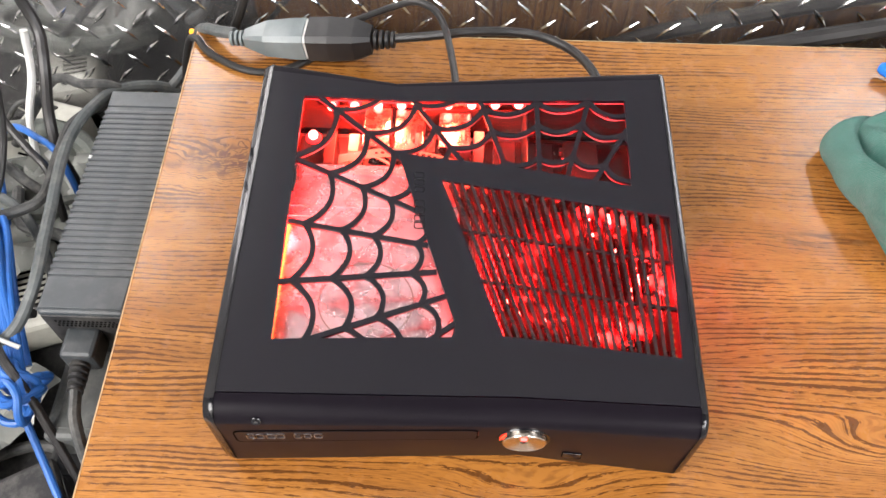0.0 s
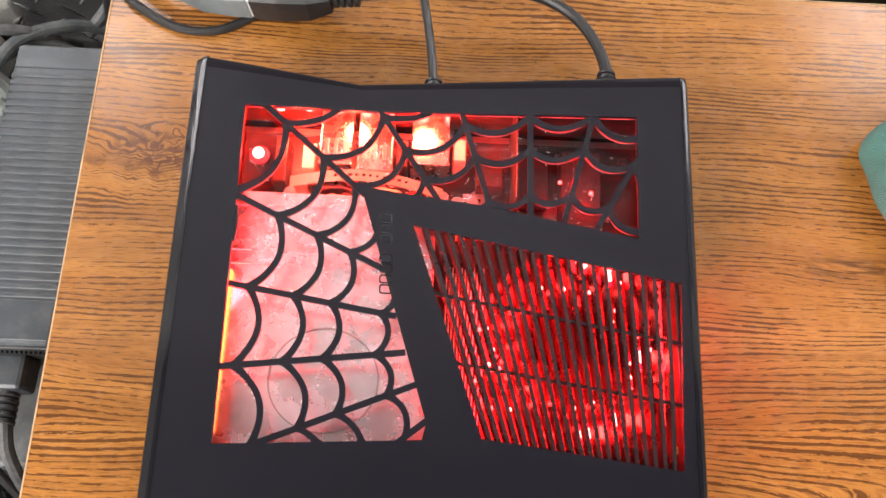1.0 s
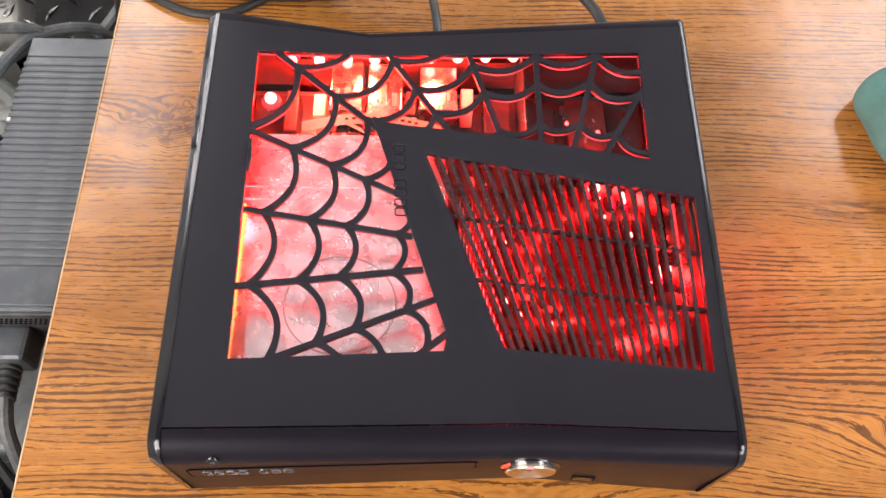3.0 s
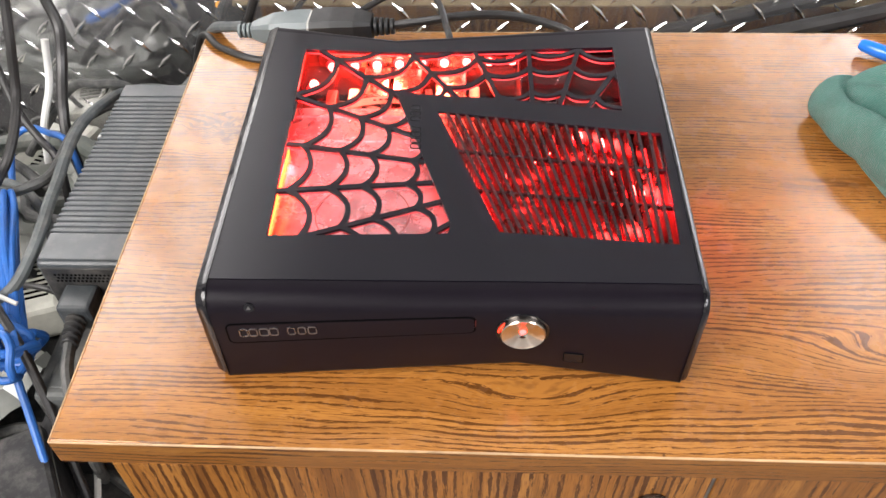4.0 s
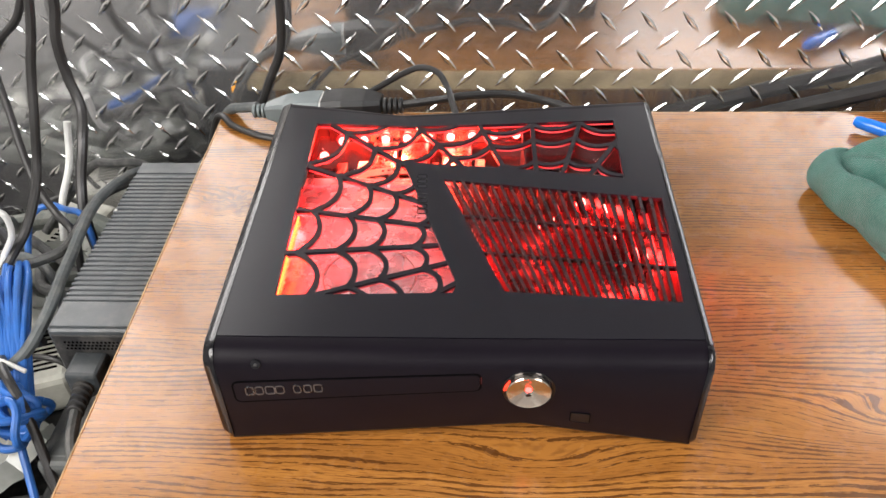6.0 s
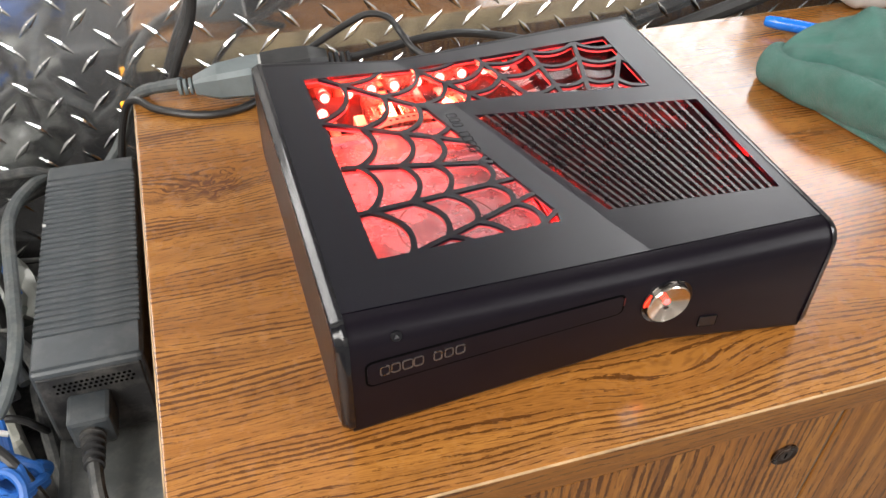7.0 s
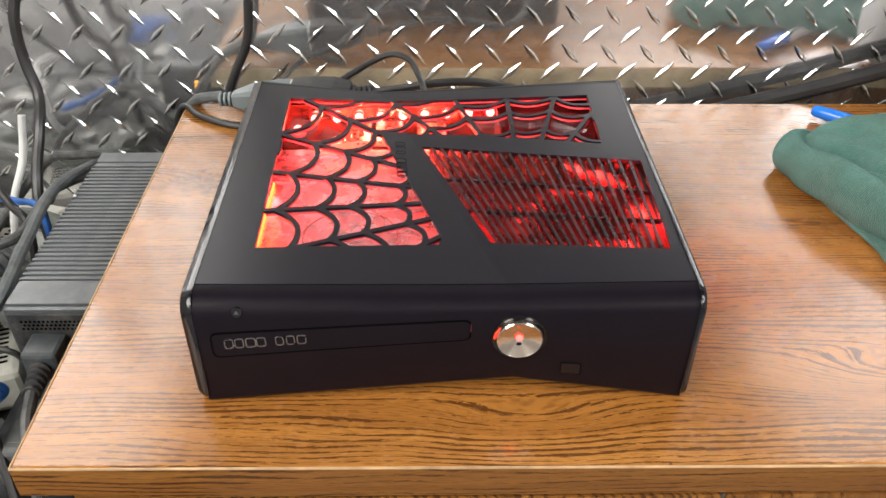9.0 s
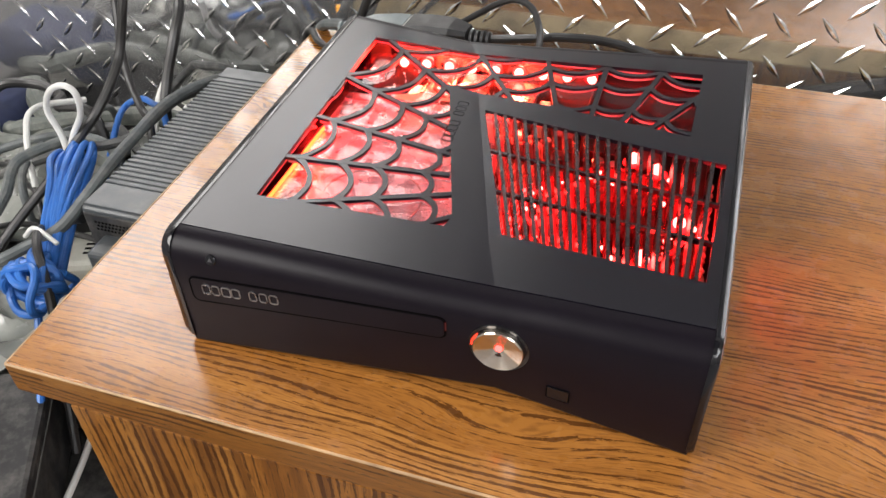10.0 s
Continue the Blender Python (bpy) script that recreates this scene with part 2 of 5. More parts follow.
def drive_steel():
    """Thin bright lid metal, slightly buckled and smudged; reflected violet daylight is mottled into its colour."""
    m, nt, bs = mat("drive_steel")
    v = coords(nt)
    mottle = noise_tex(nt, v, 55, 5, 0.6)
    nt.links.new(ramp(nt, mottle, [(0.3, (0.62, 0.59, 0.62)), (0.7, (0.90, 0.89, 0.95))]), bs.inputs["Base Color"])
    nt.links.new(ramp(nt, mottle, [(0.3, 0.18), (0.7, 0.36)]), bs.inputs["Roughness"])
    bs.inputs["Metallic"].default_value = 0.78
    bump(nt, bs, noise_tex(nt, coords(nt, (1, 0.6, 1)), 30, 2, 0.4), 0.45, 0.003)
    return m


M_DRIVE = drive_steel()
M_TIN = metal("tinplate", (0.50, 0.46, 0.45), 0.35)
M_PORT = metal("port_steel", (0.64, 0.56, 0.47), 0.26)
M_FIN = metal("warm_fins", (0.62, 0.52, 0.50), 0.32)
M_SILVER = metal("silver_print", (0.42, 0.42, 0.43), 0.30)
M_LED = glow("led_red", (1.0, 0.060, 0.050), 40.0)
M_LED_DIM = glow("led_red_dim", (1.0, 0.025, 0.022), 22.0)
M_STRIP = glow("led_amber_strip", (1.0, 0.13, 0.024), 8.5)
M_AMBER = glow("amber_lamp", (1.0, 0.42, 0.02), 1.5)
M_PCB = plastic("dark_board", (0.030, 0.016, 0.014), 0.4, 300, 0.3, 0.5)
M_IVORY = plastic("ivory_plastic", (0.74, 0.64, 0.46), 0.4, 400, 0.05, 0.1)
M_FAN = plastic("smoke_fan", (0.060, 0.030, 0.030), 0.20, 300, 0.0, 0.2)


def steel_sheet():
    """Polished sheet: a clear mirror under a hazy, wiped film."""
    m, nt, bs = mat("polished_tread_steel")
    haze = nt.nodes.new("ShaderNodeBsdfPrincipled")
    v = coords(nt)
    smear = noise_tex(nt, v, 9, 5, 0.65)
    fine = noise_tex(nt, v, 160, 4, 0.6)
    col = ramp(nt, smear, [(0.3, (0.76, 0.76, 0.77)), (0.7, (0.89, 0.89, 0.90))])
    r = calc(nt, "ADD", ramp(nt, smear, [(0.35, 0.060), (0.75, 0.105)]), calc(nt, "MULTIPLY", fine, 0.03))
    for s in (bs, haze):
        s.inputs["Metallic"].default_value = 1.0
        nt.links.new(col, s.inputs["Base Color"])
        bump(nt, s, noise_tex(nt, v, 26, 2, 0.4), 0.10, 0.002)
    nt.links.new(r, bs.inputs["Roughness"])
    haze.inputs["Roughness"].default_value = 0.55
    mx = nt.nodes.new("ShaderNodeMixShader")
    nt.links.new(ramp(nt, smear, [(0.3, 0.12), (0.7, 0.26)]), mx.inputs[0])
    nt.links.new(bs.outputs[0], mx.inputs[1])
    nt.links.new(haze.outputs[0], mx.inputs[2])
    nt.links.new(mx.outputs[0], nt.nodes["Material Output"].inputs[0])
    return m


M_STEEL = steel_sheet()
M_LUG = metal("worn_lug_steel", (0.90, 0.90, 0.90), 0.14)


def acrylic():
    m = bpy.data.materials.new("clear_acrylic")
    m.use_nodes = True
    nt = m.node_tree
    nt.nodes.remove(nt.nodes["Principled BSDF"])
    clear = nt.nodes.new("ShaderNodeBsdfTransparent")
    clear.inputs[0].default_value = (0.96, 0.95, 0.95, 1)
    shine = nt.nodes.new("ShaderNodeBsdfGlossy")
    shine.inputs["Roughness"].default_value = 0.03
    fr = nt.nodes.new("ShaderNodeFresnel")
    fr.inputs[0].default_value = 1.5
    wave = node(nt, "ShaderNodeBump", Strength=0.05, Distance=0.002)
    nt.links.new(noise_tex(nt, coords(nt), 75, 2, 0.5), wave.inputs["Height"])
    nt.links.new(wave.outputs[0], shine.inputs["Normal"])
    mx = nt.nodes.new("ShaderNodeMixShader")
    nt.links.new(fr.outputs[0], mx.inputs[0])
    nt.links.new(clear.outputs[0], mx.inputs[1])
    nt.links.new(shine.outputs[0], mx.inputs[2])
    nt.links.new(mx.outputs[0], nt.nodes["Material Output"].inputs[0])
    return m


M_ACRYL = acrylic()


def terry():
    m, nt, bs = mat("green_microfibre")
    v = coords(nt)
    f = noise_tex(nt, v, 55, 5, 0.6)
    bs.inputs["Roughness"].default_value = 0.95
    bs.inputs["Sheen Weight"].default_value = 0.2
    bs.inputs["Sheen Roughness"].default_value = 0.4
    w = node(nt, "ShaderNodeTexWave", Scale=250.0, Distortion=6.0, Detail=3.0)
    w.bands_direction = "Y"
    nt.links.new(v, w.inputs["Vector"])
    pile = noise_tex(nt, v, 700, 3, 0.7)
    col = ramp(nt, f, [(0.3, (0.042, 0.165, 0.132)), (0.7, (0.085, 0.262, 0.215))])
    # shade in the grooves between ribs and pile is mixed into the colour
    col = mix(nt, ramp(nt, calc(nt, "ADD", calc(nt, "MULTIPLY", w.outputs["Fac"], 0.6), calc(nt, "MULTIPLY", pile, 0.5)), [(0.22, 0.38), (0.60, 0.0)]), col, (0.014, 0.070, 0.056))
    nt.links.new(col, bs.inputs["Base Color"])
    h = calc(nt, "ADD", calc(nt, "MULTIPLY", w.outputs["Fac"], 0.4), calc(nt, "MULTIPLY", pile, 1.0))
    bump(nt, bs, h, 1.0, 0.0022)
    return m


M_TOWEL = terry()

# ---------------------------------------------------------------- mesh helpers


def part(name, bm, material, parent=None, label="", smooth=False, recalc=True):
    """Links a bmesh as one mesh object."""
    if recalc:
        bmesh.ops.recalc_face_normals(bm, faces=bm.faces)
    me = bpy.data.meshes.new(name)
    bm.to_mesh(me)
    bm.free()
    me.materials.append(material)
    if smooth:
        me.polygons.foreach_set("use_smooth", [True] * len(me.polygons))
        me.set_sharp_from_angle(angle=radians(35))
    ob = new(name, me)
    if parent:
        ob.parent = parent
    if label:
        tagged(ob, label)
    return ob


def again(ob, name, parent, m):
    """The same mesh once more."""
    o = new(name, ob.data)
    o.parent = parent
    o.matrix_basis = m
    return o


def thing(name, label, category, group="", kind="", at=None):
    ob = new(name)
    ob.empty_display_size = 0.02
    if at:
        ob.location = at
    return tagged(ob, label, category, group, kind)


def box(bm, x0, x1, y0, y1, z0, z1, bevel=0.0, seg=2):
    r = bmesh.ops.create_cube(bm, size=1)
    vs = r["verts"]
    for v in vs:
        v.co = Vector((x0 + (v.co.x + 0.5) * (x1 - x0), y0 + (v.co.y + 0.5) * (y1 - y0), z0 + (v.co.z + 0.5) * (z1 - z0)))
    if bevel:
        es = list({e for v in vs for e in v.link_edges})
        bmesh.ops.bevel(bm, geom=es, offset=bevel, segments=seg, affect="EDGES", profile=0.5)
    return bm


def boxed(*a, **k):
    return box(bmesh.new(), *a, **k)


def ring(bm, centre, u, v, r, n):
    return [bm.verts.new(Vector(centre) + (math.cos(a) * u + math.sin(a) * v) * r) for a in (2 * math.pi * i / n for i in range(n))]


def lathe(bm, profile, m=Matrix(), n=32, cap=True):
    """Profile of (radius, height) turned round z."""
    rows = []
    for r, h in profile:
        rows.append([bm.verts.new(m @ Vector((r * math.cos(a), r * math.sin(a), h))) for a in (2 * math.pi * i / n for i in range(n))])
    for p, q in zip(rows, rows[1:]):
        for i in range(n):
            bm.faces.new((p[i], p[(i + 1) % n], q[(i + 1) % n], q[i]))
    if cap:
        bm.faces.new(rows[0])
        bm.faces.new(rows[-1])
    return bm


def spline(pts, steps):
    """Catmull-Rom through the points."""
    P = [Vector(p) for p in pts]
    P = [2 * P[0] - P[1]] + P + [2 * P[-1] - P[-2]]
    out = []
    for i in range(1, len(P) - 2):
        for k in range(steps):
            t = k / steps
            a, b, c, d = P[i - 1 : i + 3]
            out.append(0.5 * (2 * b + (c - a) * t + (2 * a - 5 * b + 4 * c - d) * t * t + (3 * b - 3 * c + d - a) * t**3))
    out.append(P[-2])
    return out


def tube(bm, pts, r, n=10, steps=7, radii=None):
    line = spline(pts, steps)
    side = None
    rows = []
    for i, p in enumerate(line):
        t = (line[min(i + 1, len(line) - 1)] - line[max(i - 1, 0)]).normalized()
        if side is None:
            side = t.orthogonal().normalized()
        side = (side - t * side.dot(t)).normalized()
        rr = r if radii is None else radii(i / (len(line) - 1)) * r
        rows.append(ring(bm, p, side, t.cross(side), rr, n))
    for p, q in zip(rows, rows[1:]):
        for i in range(n):
            bm.faces.new((p[i], p[(i + 1) % n], q[(i + 1) % n], q[i]))
    bm.faces.new(rows[0])
    bm.faces.new(rows[-1])
    return bm


def cable(name, pts, r, material, label, group="loose cables", steps=8):
    return tagged(part(name, tube(bmesh.new(), pts, r, 10, steps), material, smooth=True), label, "cable", group)


def flat(bm, pts, z):
    return bm.faces.new([bm.verts.new((x, y, z)) for x, y in pts])


def prism(bm, pts, z0, z1):
    """A straight block over a plan outline."""
    n = len(pts)
    lo = [bm.verts.new((x, y, z0)) for x, y in pts]
    hi = [bm.verts.new((x, y, z1)) for x, y in pts]
    for i in range(n):
        bm.faces.new((lo[i], lo[(i + 1) % n], hi[(i + 1) % n], hi[i]))
    bm.faces.new(lo)
    bm.faces.new(hi)
    return bm


# ---------------------------------------------------------------- room
WALL_Y = 0.415
XL, XR, YF, ZF, ZC = -2.2, 2.2, -3.3, -0.72, 2.25


def structure(name, bm, material, label, category):
    return tagged(part(name, bm, material), label, category, kind="structure")


structure("floor", boxed(XL - 0.1, XR + 0.1, YF - 0.1, WALL_Y + 0.12, ZF - 0.05, ZF), M_FLOOR, "worn grey concrete workshop floor", "floor")
structure("ceiling", boxed(XL - 0.1, XR + 0.1, YF - 0.1, WALL_Y + 0.12, ZC, ZC + 0.05), M_CEIL, "plain dark grey painted ceiling", "ceiling")
structure("wall_north", boxed(XL - 0.1, XR + 0.1, WALL_Y + 0.004, WALL_Y + 0.12, ZF, ZC), M_WALL, "plain painted wall behind the steel sheet", "wall")
bm = bmesh.new()
for y0, y1, z0, z1 in ((YF, -3.27, ZF, ZC), (-0.63, WALL_Y, ZF, ZC), (-3.27, -0.63, ZF, 1.07), (-3.27, -0.63, 2.17, ZC)):
    box(bm, XL - 0.1, XL, y0, y1, z0, z1)
structure("wall_west", bm, M_WALL, "plain painted side wall with a high window", "wall")
bm = bmesh.new()
for x0, x1, z0, z1 in ((XL, 0.74, ZF, ZC), (1.90, XR, ZF, ZC), (0.74, 1.90, ZF, 1.46), (0.74, 1.90, 2.18, ZC)):
    box(bm, x0, x1, YF - 0.1, YF, z0, z1)
structure("wall_south", bm, M_WALL, "plain painted wall with a small window", "wall")
bm = bmesh.new()
for y0, y1, z0, z1 in ((YF, -3.13, ZF, ZC), (-0.74, WALL_Y, ZF, ZC), (-3.13, -0.74, ZF, 1.18), (-3.13, -0.74, 2.11, ZC)):
    box(bm, XR, XR + 0.1, y0, y1, z0, z1)
structure("wall_east", bm, M_WALL, "plain painted side wall with a window", "wall")


def window(name, m, w, h):
    win = tagged(new(name), "white framed workshop window", "window", kind="structure")
    win.matrix_world = m
    for nm, x0, x1, z0, z1 in (("frame_rail", -w / 2, w / 2, 0, 0.05), ("frame_rail", -w / 2, w / 2, h - 0.05, h), ("frame_post", -w / 2, -w / 2 + 0.05, 0.05, h - 0.05),
                               ("frame_post", w / 2 - 0.05, w / 2, 0.05, h - 0.05), ("mullion", -0.02, 0.02, 0.05, h - 0.05)):
        part(nm, boxed(x0, x1, -0.03, 0.03, z0, z1, 0.004), M_WHITE, win)


window("window_1", pose(1.32, YF - 0.05, 1.46), 1.16, 0.72)
window("window_2", pose(XR + 0.05, -1.935, 1.18, 0, 0, 90), 2.39, 0.93)
window("window_3", pose(XL - 0.05, -1.95, 1.07, 0, 0, 90), 2.64, 1.1)
structure("ceiling_light", boxed(1.44, 2.16, -1.79, -0.81, 2.18, ZC - 0.002, 0.004), M_WHITE, "flat white ceiling light panel", "ceiling light")
structure("ceiling_light", boxed(1.44, 2.16, -3.16, -2.28, 2.18, ZC - 0.002, 0.004), M_WHITE, "flat white ceiling light panel", "ceiling light")
structure("ceiling_light", boxed(-2.17, -1.03, -3.06, -0.54, 2.18, ZC - 0.002, 0.004), M_WHITE, "flat white ceiling light panel", "ceiling light")

# polished tread sheet fixed to the wall
sheet = tagged(new("wall_sheet"), "polished steel diamond tread sheet with mirror-like dents on the wall", "wall panel", kind="structure")
part("sheet", boxed(-1.25, 1.25, WALL_Y, WALL_Y + 0.003, -0.60, 0.95, 0.0006, 1), M_STEEL, sheet)


def lug_mesh(bm, x, z, turn, L=0.0285, W=0.0058, H=0.0017):
    """A raised lug: a long pointed lens with a ridge, standing off the sheet towards the room."""
    c, s = math.cos(turn), math.sin(turn)
    rows = []
    for i in range(9):
        u = -1 + 2 * i / 8
        w = W / 2 * (1 - abs(u) ** 1.3) + 0.0002
        h = H * (1 - abs(u) ** 2.0)
        row = []
        for v, k in ((-1, 0.0), (-0.35, 0.9), (0.35, 0.9), (1, 0.0)):
            a, b = u * L / 2, v * w
            row.append(bm.verts.new((x + a * c - b * s, WALL_Y - h * k + 0.0002, z + a * s + b * c)))
        rows.append(row)
    for p, q in zip(rows, rows[1:]):
        for i in range(3):
            bm.faces.new((p[i], p[i + 1], q[i + 1], q[i]))


PITCH = 0.0369
LUGS = []
for j in range(-22, 45):
    for i in range(-20, 18):
        x = 0.1272 + i * PITCH + (PITCH / 2 if j % 2 else 0)
        z = 0.0318 + j * PITCH / 2
        if -0.78 < x < 0.78 and -0.40 < z < 0.84:
            LUGS.append((x, z, j % 2))
TURN = (radians(-48), radians(45))
pattern = {}
rest = bmesh.new()
for x, z, odd in LUGS:
    if -0.33 < x < 0.36 and -0.03 < z < 0.235:
        if odd not in pattern:
            bm = bmesh.new()
            lug_mesh(bm, 0, 0, TURN[odd])
            pattern[odd] = part("lug", bm, M_LUG, sheet, recalc=False)
            pattern[odd].matrix_basis = Matrix.Translation((x, 0, z))
        else:
            again(pattern[odd], "lug", sheet, Matrix.Translation((x, 0, z)))
    else:
        lug_mesh(rest, x, z, TURN[odd])
tagged(part("far_lugs", rest, M_LUG, sheet, recalc=False), "bright raised tread lugs", kind="stuff")

# low dark shelf beside the cabinet, on which the clutter lies
structure("shelf", boxed(-1.10, -0.215, -0.25, 0.405, ZF, -0.175, 0.003), M_BENCH, "dark dusty low shelf under a tangle of cables", "shelf")

# ---------------------------------------------------------------- cabinet
M_RAW = plastic("raw_board_edge", (0.52, 0.40, 0.22), 0.6, 300, 0.3, 0.4)
cab = thing("oak_cabinet", "low varnished oak veneer cabinet with a worn overhanging top", "cabinet")
TOP_T = 0.022
bm = prism(bmesh.new(), [(-0.2235, -0.0430), (0.70, -0.0485), (0.70, 0.374), (-0.2300, 0.374)], -TOP_T, 0.0)
bmesh.ops.bevel(bm, geom=list(bm.edges), offset=0.0012, segments=2, affect="EDGES", profile=0.5)
part("tabletop", bm, M_OAK, cab, "orange-brown oak veneer with a knot")
bm = prism(bmesh.new(), [(-0.2239, -0.0436), (0.70, -0.0491), (0.70, -0.0487), (-0.2239, -0.0432)], -TOP_T + 0.0004, -0.0016)
part("edge_band", bm, M_OAK_EDGE, cab, "darker oak edge strip")
part("back_band", boxed(-0.2295, 0.6995, 0.3742, 0.3748, -TOP_T + 0.0004, -0.0008), M_RAW, cab, "raw pale back edge")
# pale arris where the veneer has worn through
M_WORN = plastic("worn_arris", (0.50, 0.33, 0.18), 0.5, 500, 0.2, 0.45)
part("worn_arris", prism(bmesh.new(), [(-0.2238, -0.04375), (0.70, -0.04925), (0.70, -0.0483), (-0.2238, -0.0428)], -0.0015, -0.0004), M_WORN, cab, "pale worn front arris")
part("worn_arris", prism(bmesh.new(), [(-0.2242, -0.0430), (-0.2234, -0.0430), (-0.2298, 0.3740), (-0.2307, 0.3740)], -0.0015, -0.0004), M_WORN, cab, "pale worn side arris")
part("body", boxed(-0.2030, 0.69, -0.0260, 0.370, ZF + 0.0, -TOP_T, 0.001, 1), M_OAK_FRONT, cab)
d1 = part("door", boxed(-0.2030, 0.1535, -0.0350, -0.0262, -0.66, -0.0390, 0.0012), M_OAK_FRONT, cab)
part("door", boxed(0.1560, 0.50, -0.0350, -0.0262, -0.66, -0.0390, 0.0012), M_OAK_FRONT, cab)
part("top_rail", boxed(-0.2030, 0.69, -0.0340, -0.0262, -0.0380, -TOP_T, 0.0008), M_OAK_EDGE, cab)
part("door_trim", boxed(0.1538, 0.1556, -0.0338, -0.0262, -0.66, -0.0392), M_TRIM, cab, "pale metal strip in the door gap")
LM = pose(0.1225, -0.0352, -0.0715, 90)
bm = lathe(bmesh.new(), [(0.0090, 0.0), (0.0090, 0.0012), (0.0078, 0.0020), (0.0052, 0.0011), (0.0046, 0.0016), (0.0, 0.0017)], LM, 28, cap=False)
lock = part("lock", bm, M_LOCK, d1, "dark bronze round lock", smooth=True)
part("keyhole", boxed(0.1219, 0.1231, -0.0371, -0.0366, -0.0737, -0.0693), M_VOID, lock)

# ---------------------------------------------------------------- game console
HW, HE, DEPTH, HT = 0.1316, 0.1362, 0.262, 0.0735


def crease(y):
    return -0.0435 + (0.2475 - y) * 0.325


def pinch(p):
    """Draws a point of the plain box in towards the oblique waist of the case."""
    x, y, z = p
    c = crease(y)
    w = max(0.0, (x + HE) / (c + HE) if x < c else (HE - x) / (HE - c))
    f, t = y / DEPTH, z / HT
    front, back = max(0.0, min(1.0, (0.15 - f) / 0.09)), max(0.0, (f - 0.90) / 0.10)
    x += flare(y) * max(0.0, min(1.0, (abs(x) - 0.112) / 0.017)) * (1 if x > 0 else -1)
    return Vector((x, y + w * (0.0045 * front - 0.0125 * back), z + w * (0.0125 * (1 - t) - 0.0045 * t) + rise(x, y) * t))


def flare(y):
    """The case is a little wider at the back than at the front."""
    return 0.0040 * y / DEPTH - 0.0007


def rise(x, y):
    """The top climbs slightly towards the back and towards the fan's side."""
    return 0.0019 * y / DEPTH + 0.0010 * max(0.0, x / HE)


def pinched(bm):
    for v in bm.verts:
        v.co = pinch(v.co)
    return bm


def arc_pts(cy, cz, r, a0, a1, n):
    return [(cy + r * math.cos(radians(a0 + (a1 - a0) * i / n)), cz + r * math.sin(radians(a0 + (a1 - a0) * i / n))) for i in range(n + 1)]


console = thing("game_console", "matt black game console with web-cut top, glowing red inside", "game console")

# outer shell: front, bottom and back, open above
loop = [(0.0134, HT)] + arc_pts(0.0125, HT - 0.0125, 0.0125, 90, 180, 7)[1:] + arc_pts(0.004, 0.0035, 0.0035, 180, 270, 3)
loop += arc_pts(DEPTH - 0.004, 0.0035, 0.0035, 270, 360, 3) + arc_pts(DEPTH - 0.005, HT - 0.005, 0.005, 0, 90, 4) + [(0.2535, HT)]
bm = bmesh.new()
cols = []
for y, z in loop:
    c = crease(y)
    xs = [-HW + (c + HW) * k / 5 for k in range(5)] + [c + (HW - c) * k / 5 for k in range(6)]
    cols.append([bm.verts.new(pinch((x, y, z))) for x in xs])
for p, q in zip(cols, cols[1:]):
    for i in range(10):
        bm.faces.new((p[i], p[i + 1], q[i + 1], q[i]))
shell = part("shell", bm, M_SHELL, console, "matt black pinched outer case", smooth=True)
sol = shell.modifiers.new("thickness", "SOLIDIFY")
sol.thickness, sol.offset, sol.use_rim = 0.0018, -1, False

